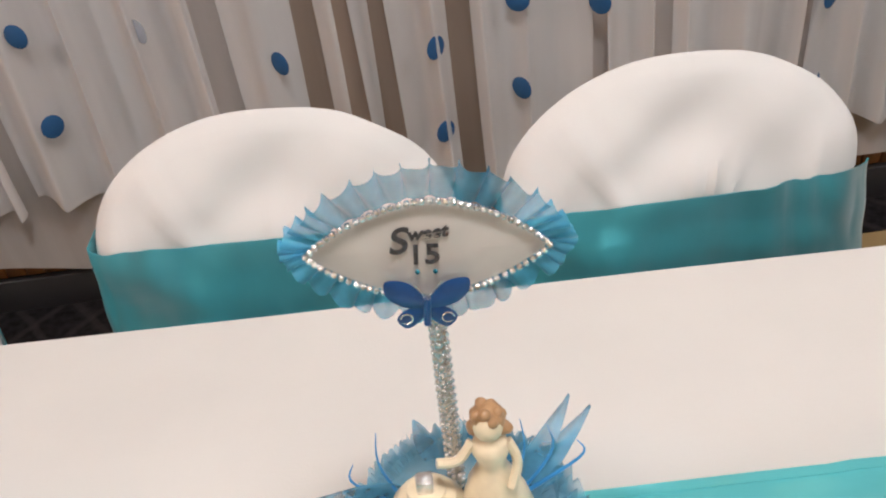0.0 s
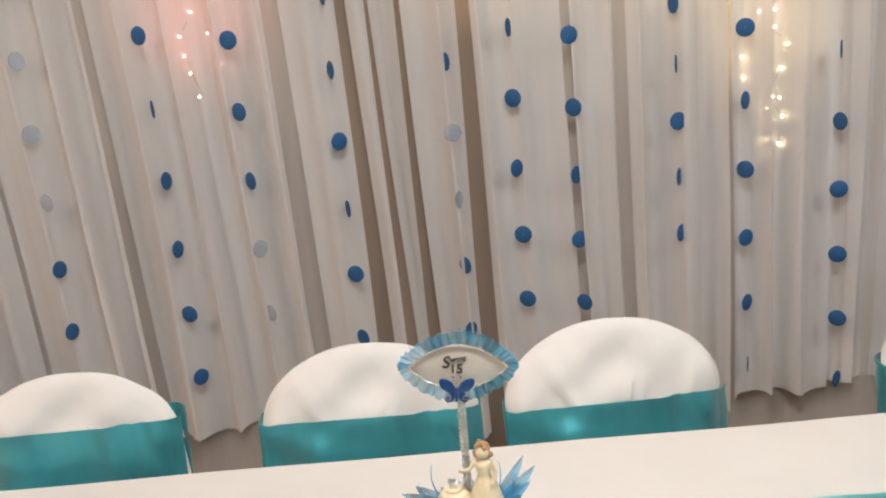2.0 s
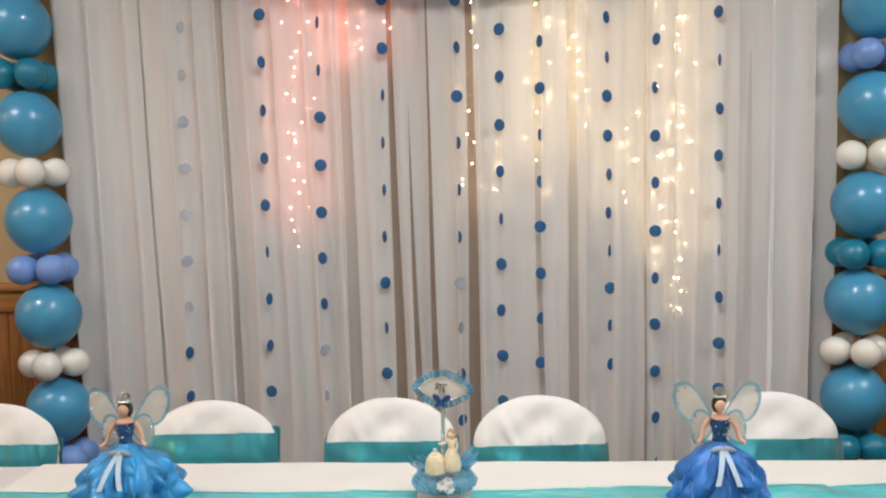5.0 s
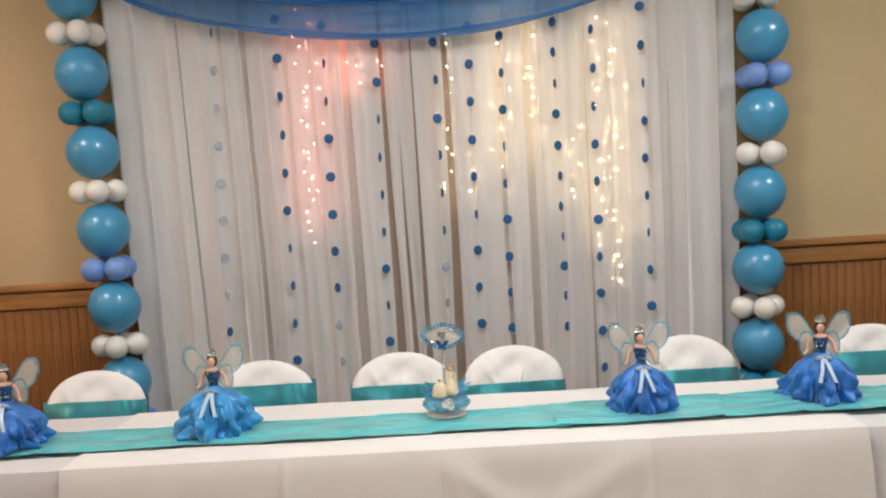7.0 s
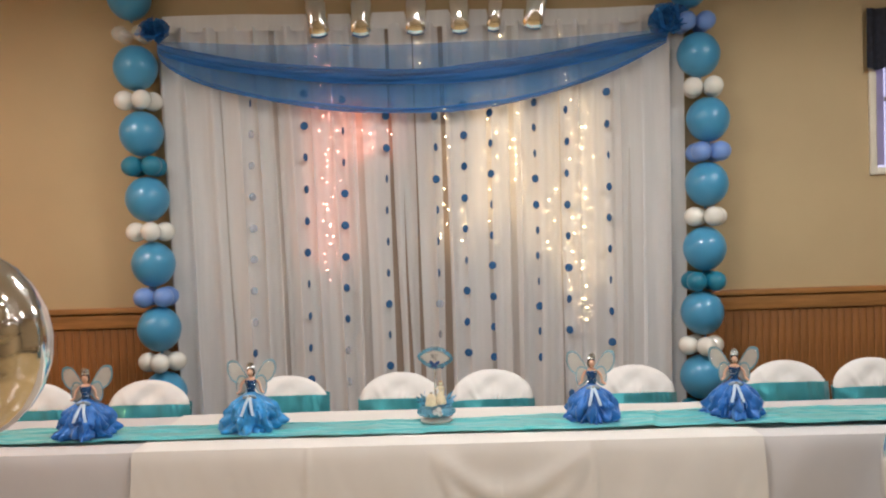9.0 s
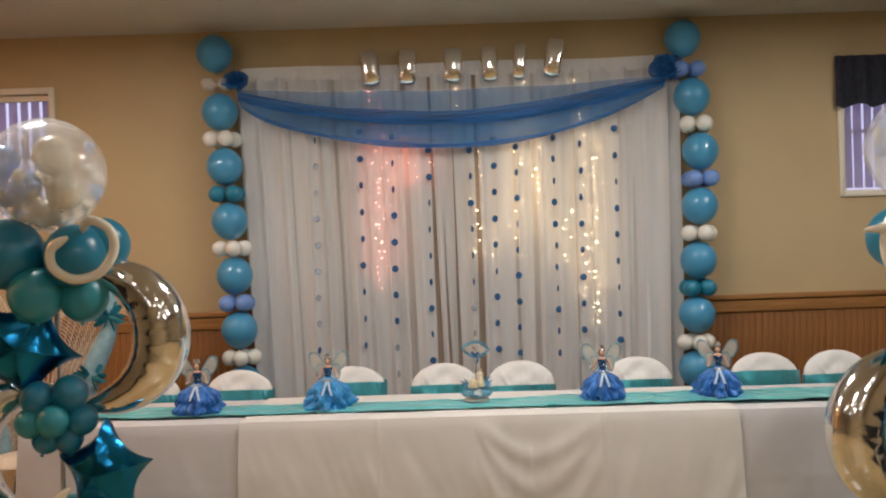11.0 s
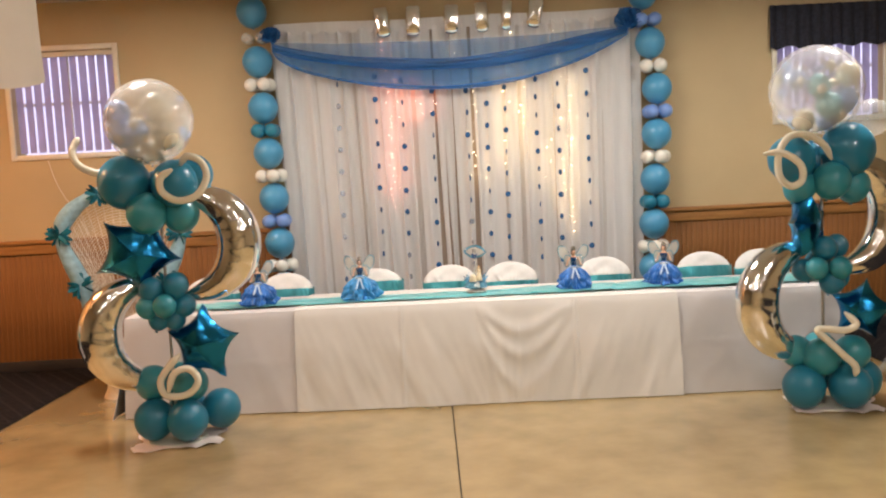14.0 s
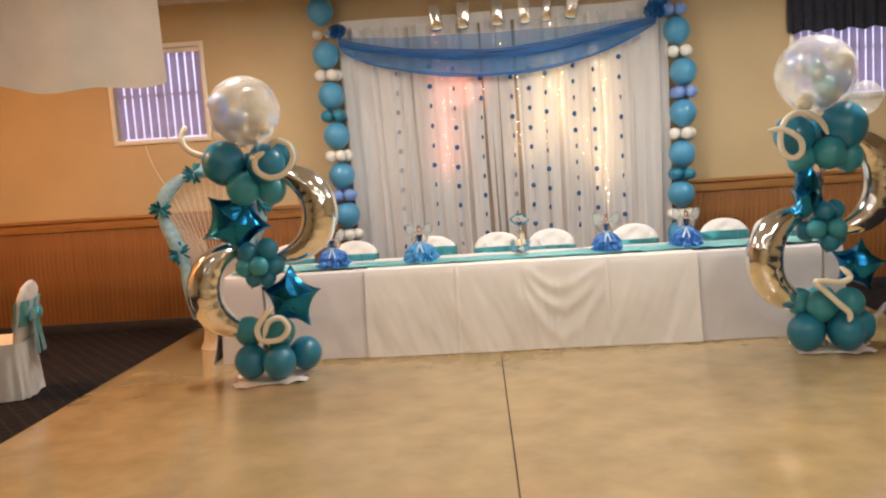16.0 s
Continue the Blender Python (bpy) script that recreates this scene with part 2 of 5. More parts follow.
def box(g, x0, x1, y0, y1, z0, z1, slot=0, m=None, bev=0.0):
    if bev:
        bm = bmesh.new(); bmesh.ops.create_cube(bm, size=1)
        for v in bm.verts:
            v.co = Vector(((x0 + x1) / 2 + v.co.x * (x1 - x0), (y0 + y1) / 2 + v.co.y * (y1 - y0), (z0 + z1) / 2 + v.co.z * (z1 - z0)))
        bmesh.ops.bevel(bm, geom=bm.edges[:], offset=bev, segments=2, affect="EDGES", profile=0.5)
        bm.verts.index_update()
        g.add([v.co[:] for v in bm.verts], [[v.index for v in f.verts] for f in bm.faces], slot, m); bm.free()
        return g
    v = [(x, y, z) for z in (z0, z1) for y in (y0, y1) for x in (x0, x1)]
    return g.add(v, [(0, 2, 3, 1), (4, 5, 7, 6), (0, 1, 5, 4), (2, 6, 7, 3), (0, 4, 6, 2), (1, 3, 7, 5)], slot, m)


def lathe(g, prof, n=24, slot=0, m=None, wob=None):
    v = []
    for i, (r, z) in enumerate(prof):
        for k in range(n):
            a = 2 * math.pi * k / n
            rr = r * (wob(i, a) if wob else 1)
            v.append((rr * math.cos(a), rr * math.sin(a), z))
    return g.add(v, rows_to_faces(len(prof), n, True), slot, m)


def ball(g, c, r, slot=0, n=18, sx=1, sy=1, sz=1, knot=0.0):
    prof = [(max(1e-4, math.sin(math.pi * i / n)), -math.cos(math.pi * i / n)) for i in range(n + 1)]
    m = Matrix.Translation(c) @ Matrix.Diagonal((r * sx, r * sy, r * sz, 1))
    return lathe(g, prof, int(n * 1.4), slot, m)


def tube(g, pts, r, n=8, slot=0, closed=False, cap=True):
    """A swept tube; r is a number or a function of 0..1 that may return (wide, thick)."""
    P = [Vector(p) for p in pts]; m = len(P); v = []
    up = Vector((0, 0, 1)); prev = None
    for i, p in enumerate(P):
        a, b = (P[(i - 1) % m], P[(i + 1) % m]) if closed else (P[max(i - 1, 0)], P[min(i + 1, m - 1)])
        t = (b - a).normalized()
        if prev is None:
            prev = t.orthogonal().normalized() if abs(t.dot(up)) > 0.9 else t.cross(up).normalized()
        s = (prev - t * prev.dot(t)).normalized(); prev = s; w = t.cross(s)
        rr = r(i / max(1, m - 1)) if callable(r) else r
        for k in range(n):
            an = 2 * math.pi * k / n
            v.append(p + s * rr * math.cos(an) + w * rr * math.sin(an))
    f = rows_to_faces(m, n, True, closed)
    if cap and not closed:
        f += [tuple(range(n))[::-1], tuple(range((m - 1) * n, m * n))]
    return g.add([tuple(q) for q in v], f, slot)


def smooth_path(ctrl, n=40, closed=False):
    P = [Vector(p) for p in ctrl]; m = len(P); out = []
    segs = m if closed else m - 1
    for i in range(n):
        u = i / n * segs if closed else i / (n - 1) * segs
        k = min(int(u), segs - 1); t = u - k
        q = [P[(k + j) % m] if closed else P[min(max(k + j, 0), m - 1)] for j in (-1, 0, 1, 2)]
        out.append(0.5 * ((2 * q[1]) + (q[2] - q[0]) * t + (2 * q[0] - 5 * q[1] + 4 * q[2] - q[3]) * t * t + (3 * q[1] - q[0] - 3 * q[2] + q[3]) * t ** 3))
    return out


def pillow(g, outline, thick, rings=7, slot=0, m=None, power=0.5, seam=0.0):
    """A closed, puffed shape from an outline in x and z round the origin, as a foil balloon or a cushion."""
    n = len(outline); v = []
    for side in (-1, 1):
        for i in range(rings + 1):
            q = 1 - i / rings
            for j, (x, z) in enumerate(outline):
                y = side * thick * (1 - q ** 2) ** power
                v.append((x * q, y, z * q))
    k = (rings + 1) * n
    f = rows_to_faces(rings + 1, n, True)
    f += [tuple(a + k for a in reversed(q)) for q in rows_to_faces(rings + 1, n, True)]
    return g.add(v, f, slot, m)


def sheet(g, fn, nu, nv, thick=0.0, slot=0, m=None):
    """A sheet fn(u, v) with u and v from 0 to 1; with a thickness it gets a back and edges."""
    P = [Vector(fn(i / (nu - 1), j / (nv - 1))) for j in range(nv) for i in range(nu)]
    f = rows_to_faces(nv, nu)
    if not thick:
        return g.add([tuple(p) for p in P], f, slot, m)
    Nn = []
    for j in range(nv):
        for i in range(nu):
            a = P[j * nu + min(i + 1, nu - 1)] - P[j * nu + max(i - 1, 0)]; b = P[min(j + 1, nv - 1) * nu + i] - P[max(j - 1, 0) * nu + i]
            c = a.cross(b); Nn.append(c.normalized() if c.length > 1e-12 else Vector((0, 0, 1)))
    k = len(P); V = [tuple(p) for p in P] + [tuple(p - q * thick) for p, q in zip(P, Nn)]
    F = f + [tuple(a + k for a in reversed(q)) for q in f]
    rim = [i for i in range(nu)] + [j * nu + nu - 1 for j in range(1, nv)] + [(nv - 1) * nu + i for i in range(nu - 2, -1, -1)] + [j * nu for j in range(nv - 2, 0, -1)]
    for a, b in zip(rim, rim[1:] + rim[:1]):
        F.append((b, a, a + k, b + k))
    return g.add(V, F, slot, m)


def mesh_of(name, g, mats, sharp=50):
    me = bpy.data.meshes.new(name); me.from_pydata(g.v, [], g.f)
    mats = mats if isinstance(mats, (list, tuple)) else [mats]
    for q in mats:
        me.materials.append(q)
    me.polygons.foreach_set("material_index", g.s)
    me.polygons.foreach_set("use_smooth", [True] * len(me.polygons))
    bm = bmesh.new(); bm.from_mesh(me); bmesh.ops.recalc_face_normals(bm, faces=bm.faces[:]); bm.to_mesh(me); bm.free()
    me.set_sharp_from_angle(angle=radians(sharp)); me.update()
    return me


def part(name, g, mats, parent=None, label="", m=None, sharp=50):
    """One mesh object, under a thing or a part; g may be a ready mesh."""
    me = g if isinstance(g, bpy.types.Mesh) else mesh_of(name, g, mats, sharp)
    ob = new(name, me)
    if parent:
        ob.parent = parent
    if m:
        ob.matrix_basis = m
    return tagged(ob, label) if label else ob


def thing(name, label, category, m=None, group="", kind=""):
    ob = new(name)
    ob.empty_display_size = 0.1
    if m:
        ob.matrix_basis = m
    return tagged(ob, label, category, group, kind)


def solid(name, g, mats, label, category, m=None, group="", kind="", sharp=50):
    return tagged(part(name, g, mats, None, "", m, sharp), label, category, group, kind)


rnd = random.Random(7)

# ---- setting ----
WALL = 1.97
X0, X1, Y0 = -6.4, 6.4, -11.0
WIN_L = (-4.27, -3.28, 2.10, 3.07)
WIN_R = (3.07, 4.10, 2.09, 3.06)


def wall_with_openings():
    g = Geo(); xs = [X0, WIN_L[0], WIN_L[1], WIN_R[0], WIN_R[1], X1]
    for i in (0, 2, 4):
        box(g, xs[i], xs[i + 1], WALL, WALL + 0.2, 0, CEIL)
    for w in (WIN_L, WIN_R):
        box(g, w[0], w[1], WALL, WALL + 0.2, 0, w[2]); box(g, w[0], w[1], WALL, WALL + 0.2, w[3], CEIL)
    return g


wall_north = solid("wall_north", wall_with_openings(), M_WALL, "tan painted wall above oak wainscot", "wall", kind="structure")
for nm, b in (("wall_west", (X0 - 0.2, X0, Y0, WALL + 0.2)), ("wall_east", (X1, X1 + 0.2, Y0, WALL + 0.2)), ("wall_south", (X0 - 0.2, X1 + 0.2, Y0 - 0.2, Y0))):
    solid(nm, box(Geo(), *b, 0, CEIL), M_WALL, "plain tan painted wall", "wall", kind="structure")
solid("ceiling", box(Geo(), X0 - 0.2, X1 + 0.2, Y0 - 0.2, WALL + 0.2, CEIL, CEIL + 0.15), M_CEIL, "plain off-white painted ceiling", "ceiling", kind="structure")

JX = -0.25
CARPL, CARPR, CARPB = -3.60, 3.35, 1.80
floor = thing("floor", "polished tan concrete floor with a saw-cut joint", "floor", kind="structure")
part("subfloor", box(Geo(), X0 - 0.2, X1 + 0.2, Y0 - 0.2, WALL + 0.2, -0.15, -0.008), M_GAP, floor)
for x0, x1 in ((X0, JX - 0.004), (JX + 0.004, X1)):
    part("slab", box(Geo(), x0, x1, Y0, WALL, -0.008, 0, bev=0.002), M_FLOOR, floor)


def carpet_geo():
    g = Geo(); t = 0.006
    edge = [(X0, Y0), (CARPL - 0.62, Y0), (CARPL - 0.15, -2.0), (CARPL, 0.5), (CARPL + 0.08, CARPB), (X0, CARPB)]
    n = len(edge)
    g.add([(x, y, 0.0) for x, y in edge] + [(x, y, t) for x, y in edge], [tuple(range(n, 2 * n))] + [(i, (i + 1) % n, (i + 1) % n + n, i + n) for i in range(n)])
    box(g, X0, X1, CARPB, WALL - 0.03, 0.0, t)
    box(g, CARPR, X1, Y0, CARPB, 0.0, t)
    return g


solid("carpet", carpet_geo(), M_CARPET, "dark charcoal carpet round the dance floor", "carpet", kind="structure")
solid("baseboard", box(Geo(), X0, X1, WALL - 0.028, WALL, 0.0, 0.10, bev=0.004), M_BASE, "black rubber baseboard along the wall", "baseboard", kind="structure")


def rail_geo():
    g = Geo()
    box(g, X0, X1, WALL - 0.045, WALL, 1.245, 1.285, bev=0.008)
    box(g, X0, X1, WALL - 0.026, WALL, 1.145, 1.243, bev=0.006)
    return g


wains = thing("wainscot", "brown oak beadboard wainscot with a chair rail", "wainscot", kind="structure")
part("rail", rail_geo(), M_CAP, wains)

# windows
def window(name, w, valance):
    x0, x1, z0, z1 = w
    t = thing(name, "white framed window with vertical blinds", "window", kind="structure")
    g = Geo(); k = 0.05
    for a in ((x0 - k, x0, z0 - k, z1 + k), (x1, x1 + k, z0 - k, z1 + k), (x0, x1, z0 - k, z0), (x0, x1, z1, z1 + k)):
        box(g, a[0], a[1], WALL - 0.022, WALL - 0.001, a[2], a[3], bev=0.005)
    part("window_frame", g, M_TRIM, t)
    g = Geo()
    box(g, x0, x1, WALL + 0.13, WALL + 0.15, (z0 + z1) / 2 - 0.015, (z0 + z1) / 2 + 0.015)
    box(g, (x0 + x1) / 2 - 0.015, (x0 + x1) / 2 + 0.015, WALL + 0.131, WALL + 0.149, z0, z1)
    part("muntin", g, M_TRIM, t)
    gl = part("pane", box(Geo(), x0, x1, WALL + 0.152, WALL + 0.156, z0, z1), M_GLASS, t); gl.visible_shadow = False
    part("head_rail", box(Geo(), x0 + 0.005, x1 - 0.005, WALL + 0.03, WALL + 0.08, z1 - 0.05, z1 - 0.004), M_TRIM, t)
    me = mesh_of("blind_slat", box(Geo(), -0.043, 0.043, -0.0015, 0.0015, z0 + 0.02, z1 - 0.05), M_BLIND)
    n = int((x1 - x0) / 0.085)
    for i in range(n):
        part("blind_slat", me, None, t, m=pose(x0 + 0.05 + i * (x1 - x0 - 0.1) / (n - 1), WALL + 0.055, 0, 0, 0, (20 if x0 > 0 else -20) + rnd.uniform(-7, 7)))
    if valance:
        def fn(u, v):
            z = z1 + 0.10 - 0.40 * v - 0.015 * math.sin(u * 31) * v
            return (x0 - 0.08 + u * (x1 - x0 + 0.16), WALL - 0.055 - (0.012 + 0.012 * v) * math.sin(u * 70 + math.sin(u * 13)), z)
        g = Geo(); sheet(g, fn, 120, 10, 0.004)
        solid("valance", g, M_VAL, "navy gathered cloth valance over the window", "valance")
    return t


window("window_1", WIN_L, False)
window("window_2", WIN_R, True)
solid("backdrop", box(Geo(), -7, 7, WALL + 2.5, WALL + 2.52, 0.5, 5.5), M_DAY, "bright overcast daylight outside the windows", "daylight", kind="structure")

# ceiling lamps above the dance floor
g = Geo(); lathe(g, [(0.001, -0.03), (0.24, -0.03), (0.28, -0.02), (0.29, 0.0)], 28)
lampm = mesh_of("diffuser", g, M_LAMPG)
g = Geo(); lathe(g, [(0.29, -0.028), (0.315, -0.03), (0.32, 0.0)], 28)
rimm = mesh_of("lamp_rim", g, M_TRIM)
for x, y in LAMP_SPOTS + [(-5.3, -0.6)]:
    t = thing("ceiling_lamp", "round flush ceiling lamp, lit, with a white rim", "lamp", pose(x, y, CEIL - 0.001), "ceiling lamps")
    part("diffuser", lampm, None, t); part("lamp_rim", rimm, None, t)

# ---- curtain backdrop ----
_g = np.random.RandomState(5)
_N = 700
_lam = np.interp(np.linspace(0, 1, _N), np.linspace(0, 1, 46), _g.uniform(0.07, 0.22, 46))
_th = np.cumsum(2 * np.pi * (3.43 / _N) / _lam)
_ax = np.interp(np.linspace(0, 1, _N), np.linspace(0, 1, 60), _g.uniform(0.15, 1.9, 60)) * _lam / (2 * np.pi)
_ay = np.interp(np.linspace(0, 1, _N), np.linspace(0, 1, 50), _g.uniform(0.010, 0.040, 50))
FRONT = 1.842


def pleat(u, z):
    """Sideways and forward shift of a pleated cloth at u along it."""
    f = min(max(u, 0), 1) * (_N - 1)
    i = min(int(f), _N - 2); t = f - i
    th, ax, ay = (float(q[i] * (1 - t) + q[i + 1] * t) for q in (_th, _ax, _ay))
    k = 0.75 + 0.25 * min(1, max(0, (3.1 - z) / 2)); th += 0.25 * math.sin(z * 1.7 + u * 9)
    return ax * math.cos(th) * k, -ay * math.sin(th) * k


def edge_x(u, z):
    k = (3.1 - z) / 3.0
    return -1.77 + 0.10 * k + u * (3.50 - 0.15 * k)


curtain = thing("curtain_backdrop", "white sheer voile curtain backdrop with blue felt dots", "curtain")
PANELS = [(0.0, 0.114, 0.30, 0.002), (0.117, 0.214, 0.33, 0), (0.222, 0.309, 0.36, 0.001), (0.305, 0.374, 0.20, 0), (0.381, 0.430, 0.30, 0.003), (0.436, 0.458, 0.26, 0.004), (0.457, 0.480, 0.22, 0.008), (0.484, 0.532, 0.25, 0.004),
          (0.539, 0.613, 0.22, 0.001), (0.624, 0.664, 0.24, 0), (0.672, 0.757, 0.27, 0.001), (0.760, 0.854, 0.30, 0.001), (0.850, 1.0, 0.31, 0)]
for pi, (a, b, hem, gap) in enumerate(PANELS):
    n = max(14, int((b - a) * 900))

    def fn(u, v, a=a, b=b, hem=hem, gap=gap, z0=3.12, out=0.0, pi=pi):
        z = z0 + (hem - z0) * v
        s = max(0, (2.2 - z) / 2.0)
        uu = a + gap * s * 1.2 + u * (b - a - 2.4 * gap * s)
        dx, dy = pleat(uu, z)
        z += 0.012 * math.sin(uu * 60 + pi) * max(0, 1 - (z - hem) / 0.25)
        return (edge_x(uu, z) + dx * (0.4 if gap else 1) + 0.006 * math.sin(z * 3.1 + uu * 40) * s, 1.872 + dy - out - 0.003 * (pi % 2), z)
    panel = part("curtain_panel", sheet(Geo(), fn, n, 32), M_SHEER, curtain)
    part("hem", sheet(Geo(), lambda u, v, fn=fn, hem=hem: fn(u, v, z0=hem + 0.13, out=0.002), n, 4), M_SHEER, panel)


def back_fn(u, v):
    z = 3.11 + (0.15 - 3.11) * v + 0.02 * math.sin(u * 47) * max(0, v - 0.92) * 12
    return (edge_x(u, z), 1.910 + 0.005 * math.sin(u * 130 + math.sin(u * 17) * 3), z)


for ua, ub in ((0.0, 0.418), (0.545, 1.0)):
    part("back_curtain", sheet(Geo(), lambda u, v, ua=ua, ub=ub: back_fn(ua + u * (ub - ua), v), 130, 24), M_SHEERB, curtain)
# added sheet that darkens the centre gaps and hides the rail behind
part("gap_shade", sheet(Geo(), lambda u, v: (lambda q: (q[0], 1.917, q[2]))(back_fn(0.400 + u * 0.165, v)), 30, 16), M_GAPSHADE, curtain)
# stand
stand = thing("backdrop_stand", "white pole stand carrying the curtain backdrop", "stand")
g = Geo(); tube(g, [(-1.76, 1.90, 3.14), (1.72, 1.90, 3.14)], 0.017, 10)
part("crossbar", g, M_TRIM, stand)
for x in (-1.60, 1.56):
    part("upright", tube(Geo(), [(x, 1.94, 0.0), (x, 1.94, 3.16)], 0.017, 10), M_TRIM, stand)
g = Geo(); sheet(g, lambda u, v: (-1.72 + u * 3.42, 1.875 - 0.004 * math.sin(u * 50), 3.20 - 0.11 * v + 0.006 * math.sin(u * 14)), 90, 4, 0.004)
part("rod_pocket", g, M_SHEER, curtain)

# felt dots sewn on in strings: across, first height, step, count, places turned edge on
g = Geo(); lathe(g, [(0.001, 0.0015), (0.0245, 0.0015), (0.027, 0.0), (0.0245, -0.0015), (0.001, -0.0015)], 18, m=pose(0, 0, 0, 90))
dot_me = mesh_of("felt_dot", g, M_DOT); dot_mf = mesh_of("felt_dot_pale", g, M_DOTF)
STRINGS = [(-1.166, 0.012, 2.617, 0.2065, 10, (0, 8, 9), range(1, 8)), (-0.806, 0.002, 2.670, 0.2100, 11, (2, 4, 6, 7, 8), ()), (-0.556, 0.004, 2.626, 0.2078, 10, (1, 2), (8, 9)), (-0.277, 0.010, 2.508, 0.2070, 10, (2, 3, 4, 5, 7), ()),
           (0.054, 0.001, 2.500, 0.2070, 11, (1, 3, 4, 5, 7), (6, 7)), (0.240, 0.004, 2.574, 0.2062, 11, (5,), ()), (0.416, 0.005, 2.517, 0.2035, 10, (1, 3), ()), (0.717, -0.004, 2.577, 0.1695, 11, (2, 5, 6, 7, 9), ()),
           (0.924, 0.004, 2.523, 0.2100, 11, (0, 1, 4, 10), ()), (1.203, -0.002, 2.630, 0.2080, 12, (1, 2, 4, 6, 7), ())]
for x, lean, z0, dz, n, thin, pale in STRINGS:
    for i in range(n):
        z = z0 - dz * i + rnd.uniform(-0.003, 0.003)
        xx = x + lean * (z - 1.6) + rnd.uniform(-0.003, 0.003)
        part("felt_dot", dot_mf if i in pale else dot_me, None, curtain, m=pose(xx, FRONT, z, 0, 0, (rnd.choice((-1, 1)) * rnd.uniform(58, 72)) if i in thin else rnd.choice((-1, 1)) * rnd.uniform(8, 50)))

# string lights
g = Geo(); ball(g, (0, 0, 0), 0.0038, n=8)
bulb_w, bulb_p = mesh_of("bulb", g, M_BULBW), mesh_of("bulb_pink", g, M_BULBP)


def light_string(label, lines, bulb):
    t = thing("string_lights", label, "string lights")
    for x, zt, zb, n in lines:
        pts = []
        for i in range(n):
            z = zt + (zb - zt) * i / (n - 1); xx = x + rnd.uniform(-0.055, 0.055); z += rnd.uniform(-0.03, 0.03)
            yy = rnd.choice((1.856, 1.880, 1.886, 1.892))
            pts.append((xx, 1.899, z)); part("bulb", bulb, None, t, m=pose(xx, yy, z))
        part("wire", tube(Geo(), smooth_path(pts, n * 3), 0.0012, 5), M_WIREG, t)
    return t


light_string("warm white string lights glowing on the curtain", [(0.10, 2.55, 1.68, 14), (0.20, 1.85, 1.66, 5), (0.41, 2.66, 1.62, 18), (0.56, 2.62, 2.1, 9), (0.62, 2.5, 1.95, 8), (0.80, 2.0, 1.6, 8), (0.98, 2.72, 1.15, 26), (1.06, 2.5, 1.1, 20)], bulb_w)
light_string("pink string lights glowing on the curtain", [(-0.67, 3.0, 1.45, 28), (-0.63, 2.6, 1.5, 12), (-0.38, 2.48, 2.28, 8), (-0.25, 2.45, 2.3, 4)], bulb_p)
light_string("warm white string lights along the swag", [(-0.05, 3.0, 2.83, 3), (0.50, 3.0, 2.70, 4), (0.92, 3.0, 2.75, 3)], bulb_w)

# blue tulle swag
swag = thing("swag", "sheer royal blue tulle swag over the curtain", "swag")


def swag_fn(zt, dt, zb, db, out, folds, amp, lift=0.0, power=0.62):
    """A hanging band between an upper and a lower line; zt and zb at the ends, dt and db the sag; lift raises the middle right."""
    def fn(u, v):
        x = -1.74 + u * 3.34; s = max(0.0, 1 - (2 * u - 1) ** 2) ** (power + 0.35 * u)
        k = lift * max(0.0, u - 0.55) * s
        z0, z1 = zt - dt * s + k, zb - db * s
        z = z0 + (z1 - z0) * v
        w = math.sin(v * folds * 6.283 + 2.5 * math.sin(u * 4 + folds)) + 0.5 * math.sin(v * folds * 13 + u * 9)
        return (x, 1.80 - out * s - amp * w * (0.35 + s), z + 0.004 * math.sin(u * 23 + v * 3))
    return fn


part("sheer_tulle", sheet(Geo(), swag_fn(3.03, 0.06, 2.95, 0.43, 0.02, 2.0, 0.006), 90, 34), M_TULLE, swag)
part("gathered_band", sheet(Geo(), swag_fn(3.02, 0.215, 2.95, 0.245, 0.05, 2.0, 0.007, 0.16, 0.8), 90, 20), M_TULLED, swag)
part("gathered_fold", sheet(Geo(), swag_fn(2.99, 0.24, 2.955, 0.26, 0.062, 1.0, 0.004, 0.10, 0.8), 90, 12), M_TULLED, swag)
part("lower_fold", sheet(Geo(), swag_fn(2.98, 0.25, 2.945, 0.415, 0.035, 2.5, 0.007, 0.0), 90, 24), M_TULLE, swag)
part("lower_hem", sheet(Geo(), swag_fn(2.955, 0.405, 2.94, 0.43, 0.04, 1.0, 0.004), 90, 6), M_TULLED, swag)


def rosette(c, r):
    t = thing("tulle_rosette", "bunched royal blue tulle rosette at the swag's end", "rosette", pose(*c), "swag rosettes")
    for i in range(26):
        k = r * rnd.uniform(0.6, 1.0)
        g = Geo(); sheet(g, lambda u, v, k=k: ((u - 0.5) * k * 1.1, -k * 0.35 * math.cos((u - 0.5) * 2.6) * v + 0.012 * math.sin(u * 17), k * (v - 0.1) * (1 - 1.1 * (u - 0.5) ** 2)), 9, 6)
        part("tulle_loop", g, M_TULLED, t, m=pose(0, 0, 0, rnd.uniform(-69, 69), rnd.uniform(-69, 69), rnd.uniform(0, 360)))


rosette((-1.745, 1.74, 3.06), 0.125)
rosette((1.60, 1.74, 3.05), 0.16)

